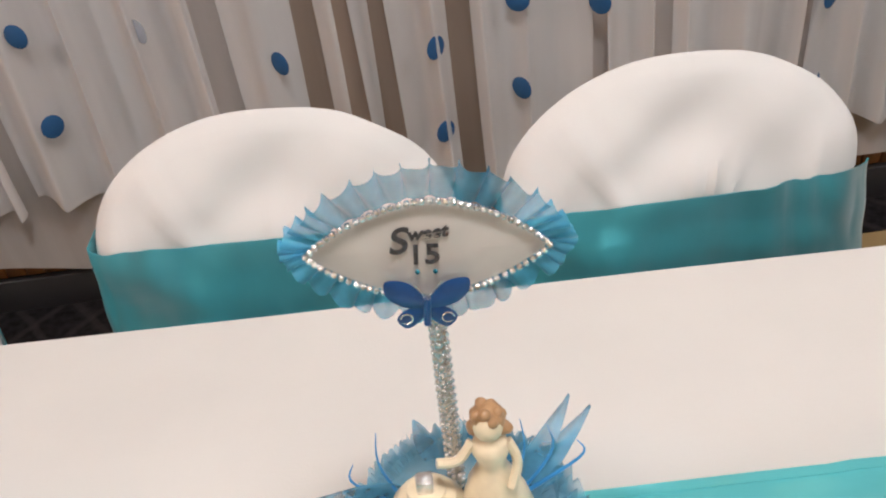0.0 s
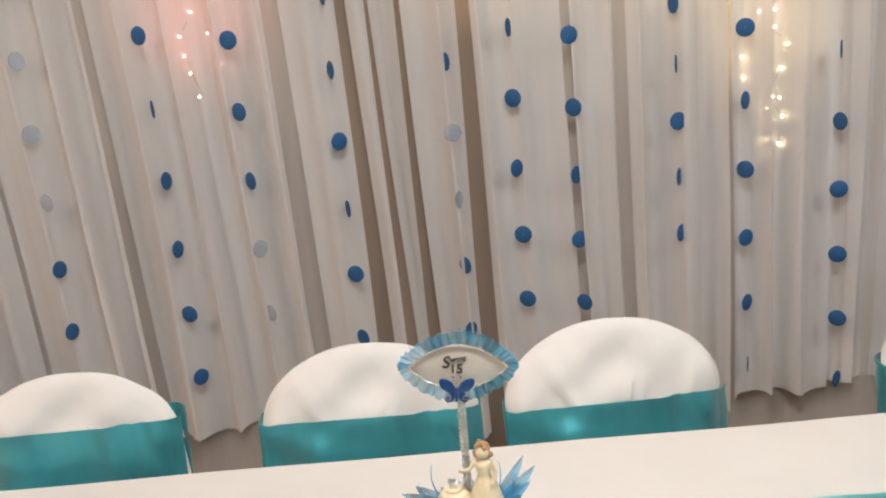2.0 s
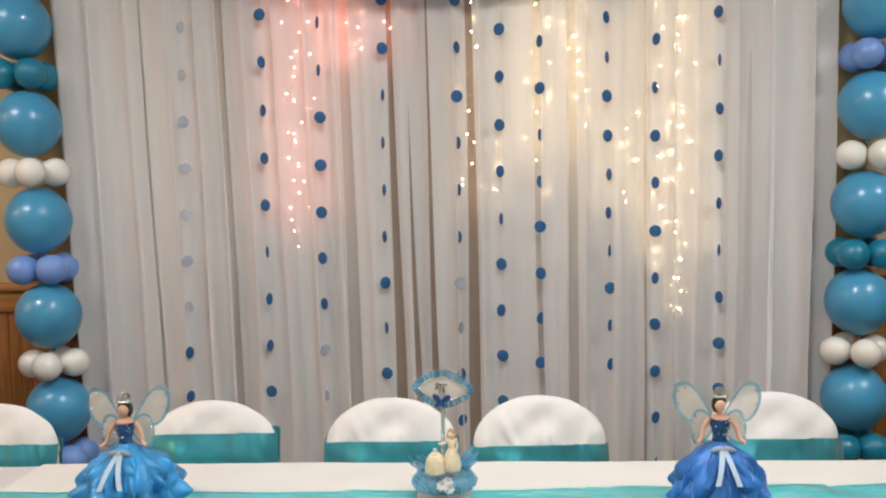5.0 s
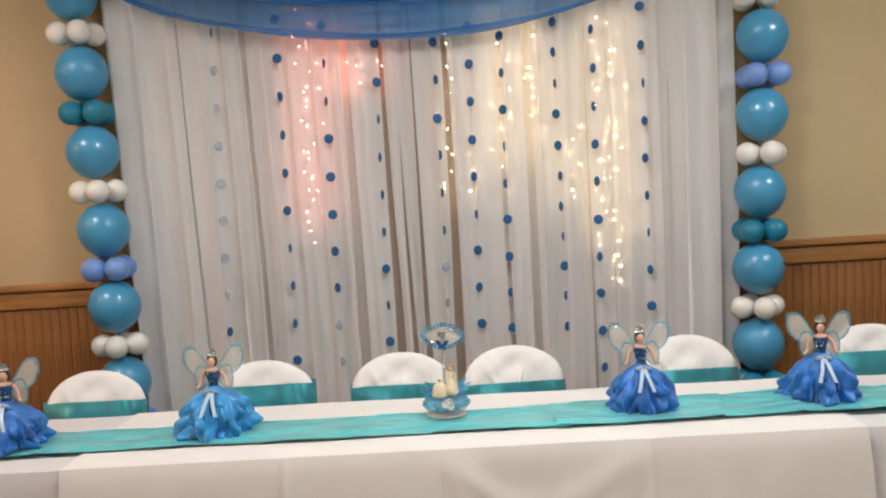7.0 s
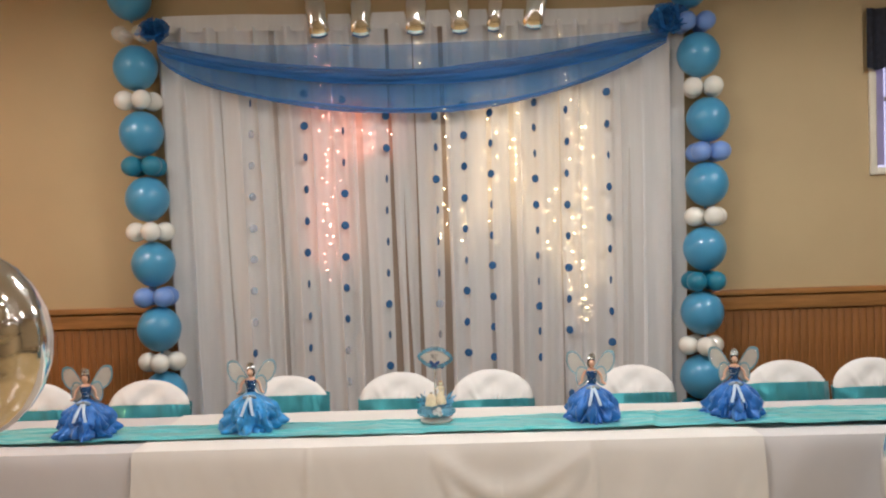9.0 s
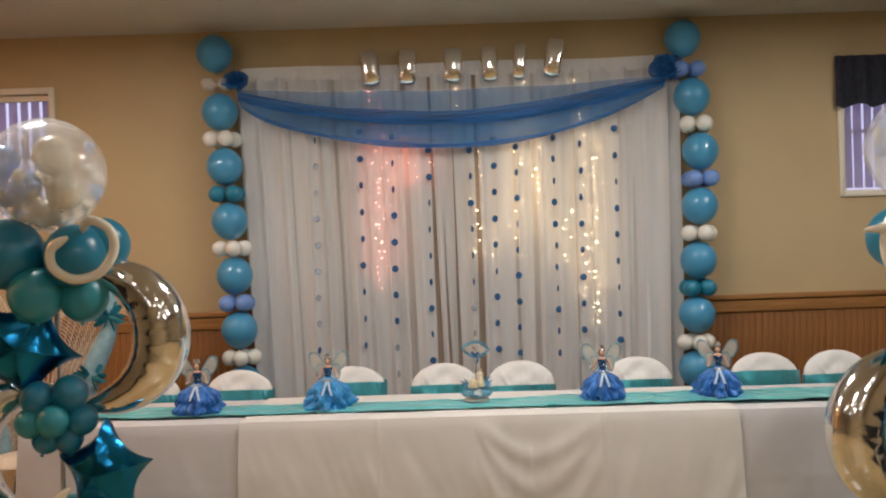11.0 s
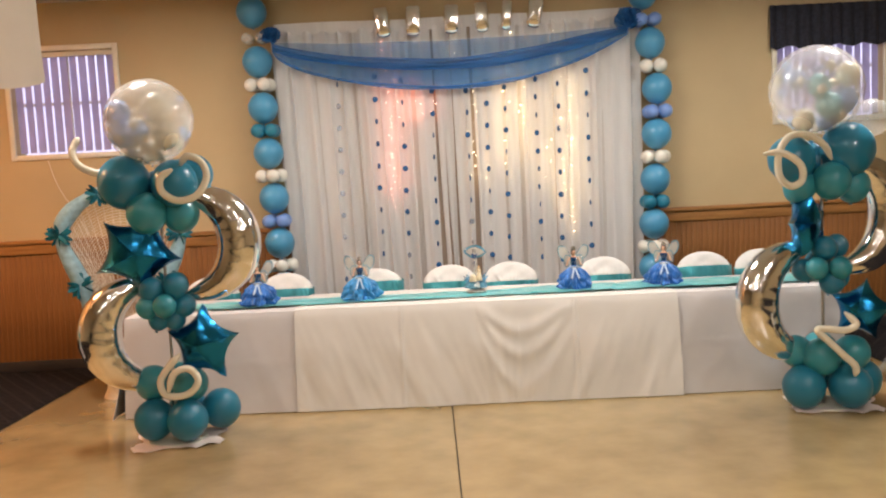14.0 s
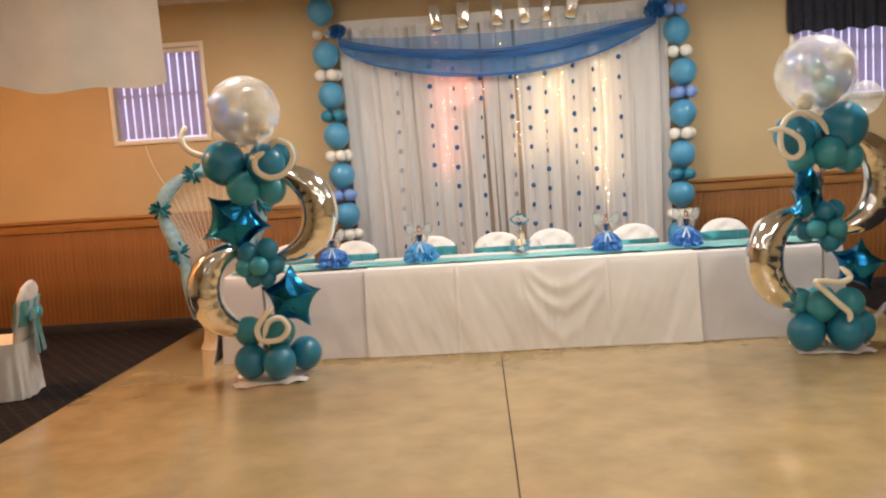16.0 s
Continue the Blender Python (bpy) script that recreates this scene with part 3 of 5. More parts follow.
# foil balloons in a row above the curtain
for x, z, w, h, r in ((-0.70, 3.165, 0.15, 0.28, -7), (-0.41, 3.165, 0.15, 0.28, 2), (-0.05, 3.165, 0.15, 0.27, 3), (0.235, 3.17, 0.14, 0.28, -2), (0.47, 3.18, 0.11, 0.28, 5), (0.74, 3.20, 0.15, 0.30, 10)):
    out = []
    for i in range(48):
        a = 2 * math.pi * i / 48; c, s = math.cos(a), math.sin(a)
        out.append((w / 2 * math.copysign(abs(c) ** 0.45, c) * (1 + 0.03 * math.sin(9 * a)), h / 2 * math.copysign(abs(s) ** 0.45, s) * (1 + 0.025 * math.sin(11 * a))))
    solid("foil_balloon", pillow(Geo(), out, 0.045, 7), M_SILVER, "silver foil balloon bar hung above the curtain", "balloon", pose(x, 1.82, z, 0, r, 0), "silver foil balloon row")

# ---- wall balloon columns ----
def balloon_mesh(name, r, material, long=1.08, knot=True):
    g = Geo(); prof = []
    for i in range(23):
        a = math.pi * i / 22; s = math.sin(a)
        prof.append((max(0.001, r * s * (1 - 0.06 * (math.cos(a) > 0) * math.cos(a))), -r * long * math.cos(a)))
    lathe(g, prof, 26)
    if knot:
        lathe(g, [(0.004, -r * long + 0.002), (0.012, -r * long - 0.012), (0.002, -r * long - 0.014)], 8)
    return mesh_of(name, g, material)


BM = {}
def bal(r, material):
    key = (round(r, 3), material.name)
    if key not in BM:
        BM[key] = balloon_mesh("balloon", r, material, 1.05)
    return BM[key]


def col_x(side, z):
    if side < 0:
        return -1.765 - 0.055 * (z - 0.72)
    return 1.785 + (0.055 * (z - 0.9) if z < 2.4 else 0.08 - 0.13 * (z - 2.4)) * (1 if z > 0.9 else 0)


for side in (-1, 1):
    t = thing("balloon_column", "tall column of pearl blue balloons with white clusters", "balloon column", group="wall balloon columns")
    for i in range(8):
        z = 0.295 + 0.4265 * i + (0.03 if i == 7 else 0)
        part("balloon", bal(0.141, M_BLUE), None, t, m=pose(col_x(side, z), 1.80, z, rnd.uniform(-5, 5), rnd.uniform(-5, 5), rnd.uniform(0, 360)))
        zc = z + 0.213
        if i == 7:
            continue
        if i % 2 == 1:
            mm, rr = M_WHITEB, 0.064
        elif i == 6:
            mm, rr = (M_CLEAR, 0.05) if side < 0 else (M_PERI, 0.062)
        else:
            mm, rr = (M_PERI if (i in (0, 2)) == (side < 0) else M_TEAL), 0.066
        for k in range(4):
            a = math.pi / 2 * k + (0.785 if mm is not M_WHITEB else 0.1 * i)
            part("balloon", bal(rr, mm), None, t, m=pose(col_x(side, zc) + 0.088 * math.cos(a), 1.80 + 0.088 * math.sin(a), zc, 90, 0, math.degrees(a) + 90))

# ---- head table ----
TR = pose(0, 0, 0, 0, 0, -1.6)
TX0, TX1, TY0, TY1, TZ = -2.74, 2.74, 0.06, 0.82, 0.755
table = thing("banquet_table", "long banquet table under white tablecloths", "table", TR)
part("tabletop", box(Geo(), TX0 + 0.01, TX1 - 0.01, TY0 + 0.01, TY1 - 0.01, TZ - 0.035, TZ - 0.006, bev=0.005), M_TRIM, table)
lg = mesh_of("leg", tube(Geo(), [(0, 0, 0), (0, 0, TZ - 0.035)], 0.014, 8), M_POLE)
for x in (-2.6, -1.0, 0.9, 2.6):
    for y in (0.16, 0.72):
        part("leg", lg, None, table, m=pose(x, y, 0))


def scoop(x, d):
    """Loose drapes fanning from one pulled point of the table's edge, and pressed upright creases."""
    h = 0.0
    if -0.04 < x < 0.72:
        q = (x - 0.29) / (0.33 if x < 0.29 else 0.43)
        for start, depth, w, a in ((0.0, 0.23, 0.050, 0.013), (0.05, 0.36, 0.055, 0.010), (0.18, 0.48, 0.065, 0.008)):
            line = start + depth * (1 - abs(q) ** 1.7)
            h += a * math.exp(-((d - line) / w) ** 2) * min(1, d * 14) * max(0.0, 1 - abs(q) ** 6) * (1.0 if x < 0.29 else 0.8)
    for c in (-0.605, 0.72):
        h += 0.005 * math.exp(-((x - c) / 0.014) ** 2)
    return h


def cloth(x0, x1, y0, lift, drop, amp, seed, nx):
    """A cloth over the table that hangs to the front with soft folds, and a little over the back edge."""
    ph = random.Random(seed); F = [(ph.uniform(2, 5), ph.uniform(0, 6.28), ph.uniform(0.4, 1)) for _ in range(4)] + [(ph.uniform(8, 14), ph.uniform(0, 6.28), 0.35)]

    def fn(u, v):
        x = x0 + u * (x1 - x0)
        L1, L2, L3 = 0.10, TY1 - y0 + 0.02, drop
        r = v * 44
        s = L1 * r / 4 if r < 4 else L1 + L2 * (r - 4) / 12 if r < 16 else L1 + L2 + L3 * (r - 16) / 28
        w = sum(a * math.sin(f * x + p) for f, p, a in F) / 2.5
        if s < L1:
            return (x, TY1 + 0.012 + lift, TZ + lift - (L1 - s))
        if s < L1 + L2 - 1e-6:
            k = s - L1
            return (x, TY1 + 0.012 - k, TZ + lift + 0.0012 * math.sin(x * 9 + k * 5))
        d = max(0.0, s - L1 - L2); e = d / L3
        lean = 0.9 * (e - 0.5) * math.tanh((x - 0.22) / 0.3)
        fall = 0.9 * noise.noise(Vector((x * 2.4 + lean, e * 0.9, seed))) + 0.75 * noise.noise(Vector((x * 7.5 + 2.5 * lean, e * 1.5, seed + 9))) * (0.4 + 0.6 * e) + 0.25 * noise.noise(Vector((x * 17 + 6 * lean, e * 3, seed + 4)))
        crease = 0.003 * math.exp(-((d - 0.37) / 0.007) ** 2)
        return (x, y0 - 0.008 - 2.2 * lift - 0.010 * (1 - math.exp(-d * 30)) - amp * (0.45 + 0.55 * w) * e ** 0.8 - amp * (fall + 0.5) * min(1, e * 2.5) - crease - (scoop(x, d) if lift else 0) - 0.12 * e, TZ + lift - d)
    return sheet(Geo(), fn, nx, 45, 0.002), fn


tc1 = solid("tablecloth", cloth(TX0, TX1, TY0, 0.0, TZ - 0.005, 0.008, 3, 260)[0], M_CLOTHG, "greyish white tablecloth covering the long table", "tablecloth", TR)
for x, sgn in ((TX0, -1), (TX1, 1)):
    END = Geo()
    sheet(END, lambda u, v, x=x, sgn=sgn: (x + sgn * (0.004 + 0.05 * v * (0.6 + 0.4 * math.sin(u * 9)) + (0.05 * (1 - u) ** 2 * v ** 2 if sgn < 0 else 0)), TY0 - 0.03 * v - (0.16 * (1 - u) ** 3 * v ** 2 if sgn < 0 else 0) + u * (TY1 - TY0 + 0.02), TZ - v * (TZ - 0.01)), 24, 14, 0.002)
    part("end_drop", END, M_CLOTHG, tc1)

_og, _of = cloth(-1.42, 1.50, TY0, 0.008, TZ + 0.003, 0.014, 11, 380)
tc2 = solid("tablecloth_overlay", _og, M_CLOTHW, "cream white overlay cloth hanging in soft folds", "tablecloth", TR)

part("hem", sheet(Geo(), lambda u, v: (lambda q: (q[0], q[1] - 0.003, q[2]))(_of(u, 0.978 + 0.022 * v)), 240, 4, 0.001), M_CLOTHW, tc2)
# runner in two overlapping lengths
def runner(x0, x1, y0, y1, lift, seed):
    """A satin length with pressed folds across it, each field tilted its own way, and fine ripples."""
    q = random.Random(seed); F = [(q.uniform(6, 22), q.uniform(-14, 14), q.uniform(0, 6.28), q.uniform(0.4, 1)) for _ in range(7)]

    def fn(u, v):
        x, y = x0 + u * (x1 - x0), y0 + v * (y1 - y0)
        h = sum(a * math.sin(f * x + k * y + p) for f, k, p, a in F) / 4
        c = (x - 0.25 * y) / 0.31 + seed * 0.4; t = c - math.floor(c); field = random.Random(int(math.floor(c)) + 50 * seed)
        tx, ty = field.uniform(-1, 1), field.uniform(-0.5, 1)
        edge = min(1, 6 * t, 6 * (1 - t))
        z = 0.0035 * h + 0.005 * tx * (t - 0.5) * 2 + 0.011 * ty * (v - 0.5) * edge
        return (x + 0.004 * math.sin(y * 30), y + 0.006 * math.sin(x * 5 + seed), TZ + lift + 0.012 + z)
    return sheet(Geo(), fn, int((x1 - x0) * 80), 18, 0.001), fn


def add_hems(ob, fn, nx):
    for a, b in ((0.0, 0.035), (0.965, 1.0)):
        part("hem", sheet(Geo(), lambda u, v, a=a, b=b: (lambda q: (q[0], q[1], q[2] + 0.0015))(fn(u, a + (b - a) * v)), nx, 3, 0.001), M_RUN, ob)


_rg, _rf = runner(-2.70, 0.46, 0.220, 0.520, 0.010, 1)
add_hems(solid("table_runner", _rg, M_RUN, "turquoise satin runner along the head table", "table runner", TR, "satin runners"), _rf, 160)
_rg, _rf = runner(0.41, 2.70, 0.213, 0.532, 0.017, 2)
add_hems(solid("table_runner", _rg, M_RUN, "turquoise satin runner overlapping another at its end", "table runner", TR, "satin runners"), _rf, 160)

# ---- chairs ----
def chair_outline():
    o = []
    for i in range(41):
        a = math.pi * i / 40
        o.append((0.235 * math.cos(a), 0.135 + 0.165 * math.sin(a)))
    for i in range(1, 8):
        o.append((-0.235 + 0.010 * math.sin(i), 0.135 - i * 0.05))
    for i in range(1, 16):
        o.append((-0.235 + 0.47 * i / 16, -0.215))
    for i in range(1, 8):
        o.append((0.235 - 0.008 * math.sin(i), -0.215 + i * 0.05))
    return o


def chair():
    t = thing("banquet_chair", "banquet chair in a white cover with a teal satin sash", "chair", pose(0, 0, 0), "chairs at the head table")
    g = Geo(); pillow(g, chair_outline(), 0.042, 26, power=0.36)
    g.v = [(x, y + 0.20 * (z) + 0.004 * math.sin(x * 60 + z * 9) * max(0, 0.2 - z) * 4 + 0.003 * math.sin(x * 34 - z * 50) + 0.010 * noise.noise(Vector((x * 9, z * 7, y * 5))) * (min(1, max(0, (z - 0.15) * 20)) if y < 0 else 0), z + 0.645) for x, y, z in g.v]
    def wrinkle(x, y, z):
        if y > 0.2 * (z - 0.645):
            return (x, y, z)
        h = 0.0
        for xc, slope, z0, length, w, a in ((0.03, 0.25, 0.80, 0.11, 0.008, 0.006), (0.055, 0.30, 0.80, 0.13, 0.007, 0.005), (0.005, 0.10, 0.80, 0.08, 0.007, 0.004), (-0.10, -0.55, 0.80, 0.14, 0.014, 0.006), (0.16, 0.2, 0.80, 0.07, 0.010, 0.004), (-0.20, 0.1, 0.80, 0.06, 0.012, 0.004)):
            k = (z - z0) / length
            h += a * math.exp(-((x - xc - slope * (z - z0)) / w) ** 2) * max(0.0, 1 - max(0.0, k)) * min(1.0, max(0.0, (z - 0.70) * 12))
        return (x, y - 1.8 * h, z)
    g.v = [wrinkle(*p) for p in g.v]
    part("back_cover", g, M_COVER, t)
    g = Geo()

    def seat(u, v):
        a = u * 2 * math.pi; c, s = math.cos(a), math.sin(a)
        rx, ry = 0.235 + 0.03 * v + 0.012 * v * math.sin(a * 14), 0.215 + 0.02 * v + 0.012 * v * math.sin(a * 14)
        return (rx * math.copysign(abs(c) ** 0.5, c), -0.20 + ry * math.copysign(abs(s) ** 0.5, s), 0.46 * (1 - v) + 0.004)
    sheet(g, seat, 90, 10)
    pillow(g, [(0.236 * math.copysign(abs(math.cos(a)) ** 0.5, math.cos(a)), 0.216 * math.copysign(abs(math.sin(a)) ** 0.5, math.sin(a))) for a in [2 * math.pi * i / 48 for i in range(48)]], 0.03, 5, m=pose(0, -0.20, 0.462, 90))
    part("seat_cover", g, M_COVER, t)
    g = Geo()

    def sash(u, v):
        a = u * 2 * math.pi; c, s = math.cos(a), math.sin(a)
        z = 0.590 + 0.21 * v + 0.004 * math.sin(a * 3)
        x = 0.2388 * math.copysign(abs(c) ** 0.4, c)
        y = math.copysign(0.042 * max(0.0, 1 - (x / 0.243) ** 2) ** 0.36 + 0.005 + (0.005 + 0.012 * abs(noise.noise(Vector((c * 3.4, v * 1.6 + s, 3.0))))) * (1 - min(1, abs(x / 0.243)) ** 14), s)
        return (x, y + 0.20 * (z - 0.645) + 0.0022 * math.sin(v * 17 + c * 5) + 0.0035 * math.sin(c * 30 + v * 2) * math.exp(-((c - 0.1) * 4) ** 2), z)
    sheet(g, sash, 140, 14, 0.002)
    part("sash", g, M_SATIN, t)
    g = Geo()
    for sx in (-1, 1):
        pillow(g, [(0.09 * math.cos(a) * (1 + 0.2 * math.cos(a)), 0.055 * math.sin(a)) for a in [2 * math.pi * i / 20 for i in range(20)]], 0.02, 4, m=pose(sx * 0.085, 0.085, 0.67, 0, sx * 12, 0))
        sheet(g, lambda u, v, sx=sx: (sx * (0.03 + 0.05 * v) + (u - 0.5) * 0.10, 0.075 + 0.02 * v + 0.006 * math.sin(u * 9), 0.66 - 0.32 * v), 8, 10, 0.002)
    ball(g, (0, 0.085, 0.67), 0.028, n=8)
    part("bow", g, M_SATIN, t)
    return t


CH = chair()
CHAIRS = [(-2.26, 0.955, 2), (-1.62, 0.955, -2), (-0.838, 0.955, 1), (-0.198, 0.955, -1), (0.328, 0.955, 2), (1.14, 0.955, 0), (2.015, 0.955, -1), (2.52, 0.955, 2)]
CH.matrix_basis = pose(CHAIRS[0][0], CHAIRS[0][1], 0, 0, 0, CHAIRS[0][2])
SASH = (0.0, 0.014, 0.040, 0.005, -0.015, -0.005, 0.027, -0.010)
ROW = [CH] + [copy_thing(CH, pose(x, y, 0, 0, 0, a)) for x, y, a in CHAIRS[1:]]
for ob, dz in zip(ROW, SASH):
    for c in ob.children:
        if c.name.startswith("sash"):
            c.location = (0, 0.2 * dz, dz)
side_chair = copy_thing(CH, pose(-4.17, -0.62, 0.006, 0, 0, -80))
tagged(side_chair, "banquet chair in a white cover standing on the carpet", group="guest chairs")

# ---- dolls on the table ----
def wing_pts(k):
    return smooth_path(k, 40, True)


def doll_geo(seed, wide):
    """One mesh: gown, bodice, head, hair, tiara, arms, bow and two pairs of wings."""
    q = random.Random(seed); g = Geo()
    ph = [q.uniform(0, 6.28) for _ in range(4)]

    def wob(i, a):
        k = max(0, 1 - i / 14)
        return 1 + k * (0.07 * math.sin(7 * a + ph[0]) + 0.05 * math.sin(11 * a + ph[1] + i * 0.5) + 0.04 * math.sin(17 * a + ph[2] - i * 0.8))
    prof = [(0.125, 0.0), (0.146, 0.006), (0.156, 0.020), (0.153, 0.036), (0.146, 0.05), (0.145, 0.064), (0.138, 0.082), (0.130, 0.098), (0.122, 0.112), (0.110, 0.128), (0.093, 0.144), (0.072, 0.158), (0.049, 0.170), (0.029, 0.181), (0.022, 0.19)]

    def front(z):
        for (r0, z0), (r1, z1) in zip(prof, prof[1:]):
            if z0 <= z <= z1:
                return -(r0 + (r1 - r0) * (z - z0) / (z1 - z0)) * wide * 1.10 - 0.003
        return -0.03
    fine = []
    for (r0, z0), (r1, z1) in zip(prof, prof[1:]):
        fine += [((r0 + (r1 - r0) * k / 3) * wide, z0 + (z1 - z0) * k / 3) for k in range(3)]
    fine.append((prof[-1][0] * wide, prof[-1][1]))

    def crumple(i, a):
        k = max(0.0, 1 - i / 44) ** 0.7; z = fine[i][1]; c, s = math.cos(a), math.sin(a)
        b = noise.noise(Vector((c * 2.6 + seed, s * 2.6, z * 12))); d = abs(noise.noise(Vector((c * 4.6, s * 4.6 + seed, z * 18))))
        return 1 + k * (0.13 * math.sin(7 * a + ph[0] + 14 * z) + 0.26 * b + 0.62 * d - 0.19)
    lathe(g, fine, 110, 0, wob=crumple)
    lathe(g, [(0.022, 0.186), (0.019, 0.20), (0.024, 0.222), (0.030, 0.240), (0.027, 0.250), (0.012, 0.254)], 20, 1)
    lathe(g, [(0.026, 0.249), (0.024, 0.256), (0.009, 0.262), (0.008, 0.275)], 16, 2)
    ball(g, (0, -0.009, 0.288), 0.0150, 2, 14, sz=1.28)
    ball(g, (0, 0.002, 0.297), 0.0195, 3, 14, sz=1.1); ball(g, (0, 0.016, 0.320), 0.014, 3, 8)
    ball(g, (0, 0.016, 0.285), 0.020, 3, 10, sz=1.3)
    for sx in (-1, 1):
        tube(g, smooth_path([(sx * 0.028, 0, 0.248), (sx * 0.045, -0.004, 0.225), (sx * 0.052, -0.012, 0.195), (sx * 0.066, -0.026, 0.186)], 12), lambda t: 0.0075 - 0.002 * t, 8, 2)
        up = wing_pts([(sx * 0.010, 0.026, 0.235), (sx * 0.034, 0.03, 0.285), (sx * 0.074, 0.036, 0.340), (sx * 0.116, 0.040, 0.338), (sx * 0.121, 0.038, 0.285), (sx * 0.092, 0.034, 0.236), (sx * 0.04, 0.03, 0.222)])
        lo = wing_pts([(sx * 0.010, 0.026, 0.228), (sx * 0.036, 0.028, 0.266), (sx * 0.066, 0.03, 0.262), (sx * 0.078, 0.03, 0.215), (sx * 0.066, 0.03, 0.170), (sx * 0.035, 0.028, 0.180)])
        for P, off in ((up, 0.0), (lo, -0.008)):
            c = sum(P, Vector()) / len(P); n = len(P)
            for fy in (0, 0.0012):
                V = [tuple(p + Vector((0, off + fy, 0))) for p in P] + [tuple(c + (p - c) * 0.84 + Vector((0, off + fy, 0))) for p in P] + [tuple(c + Vector((0, off + fy, 0)))]
                g.add(V, [(i, (i + 1) % n, n + (i + 1) % n, n + i) for i in range(n)], 4)
                g.add(V, [(n + i, n + (i + 1) % n, 2 * n) for i in range(n)], 7)
            tube(g, [p + Vector((0, off, 0)) for p in P], 0.0007, 5, 4, closed=True)
            for k in range(3):
                ball(g, c + (P[int(n * (0.35 + 0.12 * k))] - c) * 0.78 + Vector((0, off - 0.002, 0)), 0.0035, 5, 6)
        # bow loops and tails
        pillow(g, [(0.020 * math.cos(a), 0.011 * math.sin(a)) for a in [2 * math.pi * i / 14 for i in range(14)]], 0.006, 3, 6, pose(sx * 0.017, front(0.170) - 0.004, 0.174, 25, sx * 18, 0))
        P = smooth_path([(sx * 0.004, front(0.170), 0.172), (sx * 0.012, front(0.145), 0.147), (sx * 0.021, front(0.118), 0.120), (sx * 0.029, front(0.095), 0.095)], 12)
        sheet(g, lambda u, v, P=P: tuple(P[min(11, int(v * 11.01))] + Vector(((u - 0.5) * 0.014, -0.006, 0))), 3, 12, 0.0015, 6)
    ball(g, (0, front(0.170) - 0.006, 0.174), 0.008, 5, 8)
    for i in range(9):
        a = math.pi * (0.1 + 0.8 * i / 8)
        h = 0.014 + 0.018 * math.sin(math.pi * i / 8)
        p = (0.018 * math.cos(a), -0.012 * math.sin(a), 0.313)
        tube(g, [p, (p[0], p[1] - 0.001, p[2] + h)], lambda t: 0.0026 - 0.0016 * t, 6, 5)
    tube(g, [(0.019 * math.cos(a), -0.013 * math.sin(a), 0.312) for a in [math.pi * i / 12 for i in range(13)]], 0.003, 6, 5)
    for i in range(14):
        ball(g, (0.028 * math.sin(q.uniform(-1, 1)), -0.028 + 0.003 * q.random(), 0.20 + 0.05 * q.random()), 0.0028, 5, 5)
    return g


for i, (x, y, s, w, a) in enumerate(((-1.755, 0.40, 1.0, 0.89, 8), (-0.945, 0.44, 1.0, 0.98, 4), (0.775, 0.385, 1.0, 0.82, -3), (1.495, 0.37, 1.0, 0.89, -12))):
    m = TR @ pose(x, y + 0.03 * x, TZ + 0.02, 0, 0, a)
    solid("doll", doll_geo(20 + i, w), [M_DRESSL if i == 1 else M_DRESS, M_BODICE, M_SKIN, M_HAIR, M_WING, M_GEM, M_RIBBON, M_WINGC], "fairy doll in a royal blue satin gown with organza wings", "doll", m, "dolls on the head table")

# ---- centrepiece ----
CX, CY, CZ = 0.0, 0.47, TZ + 0.022
cp = thing("centerpiece", "sweet fifteen centrepiece with a frilled sign on a beaded stem", "centerpiece", pose(CX, CY, CZ))
g = Geo(); lathe(g, [(0.001, 0.0), (0.078, 0.0), (0.082, 0.006), (0.074, 0.014), (0.03, 0.03), (0.072, 0.045), (0.08, 0.055), (0.001, 0.056)], 32)
part("stand", g, M_CARD, cp)
g = Geo(); lathe(g, [(0.070, 0.03), (0.086, 0.034), (0.090, 0.050), (0.080, 0.068), (0.055, 0.078), (0.001, 0.080)], 72, wob=lambda i, a: 1 + 0.05 * math.sin(13 * a + i) + 0.03 * math.sin(29 * a))
part("tulle_skirt", g, M_FLUFF, cp)


for k in range(4):
    r0, r1, zz = 0.066 + 0.006 * (k % 2), 0.098 - 0.008 * k, 0.040 + 0.011 * k
    g = Geo(); sheet(g, lambda u, v, k=k, r0=r0, r1=r1, zz=zz: ((r0 + (r1 - r0) * v + 0.006 * v * noise.noise(Vector((math.cos(6.283 * u) * 5, math.sin(6.283 * u) * 5, k)))) * math.cos(6.283 * u), (r0 + (r1 - r0) * v) * math.sin(6.283 * u), zz + 0.010 * v + 0.007 * v * math.sin(6.283 * u * (34 + 3 * k))), 400, 5)
    part("tulle_ruffle", g, M_FLUFF, cp)


def leaf(g, base, d, L, w, slot=0, curl=0.3):
    d = Vector(d).normalized(); s = d.cross(Vector((0.1, -1, 0.2))).normalized(); n = d.cross(s)
    sheet(g, lambda u, v: tuple(Vector(base) + d * L * v + s * w * (u - 0.5) * 2 * math.sin(math.pi * min(1, v * 0.93 + 0.07)) ** 0.8 + n * (curl * L * v * v + 0.15 * w * math.cos((u - 0.5) * 6))), 7, 12, 0.0008, slot)


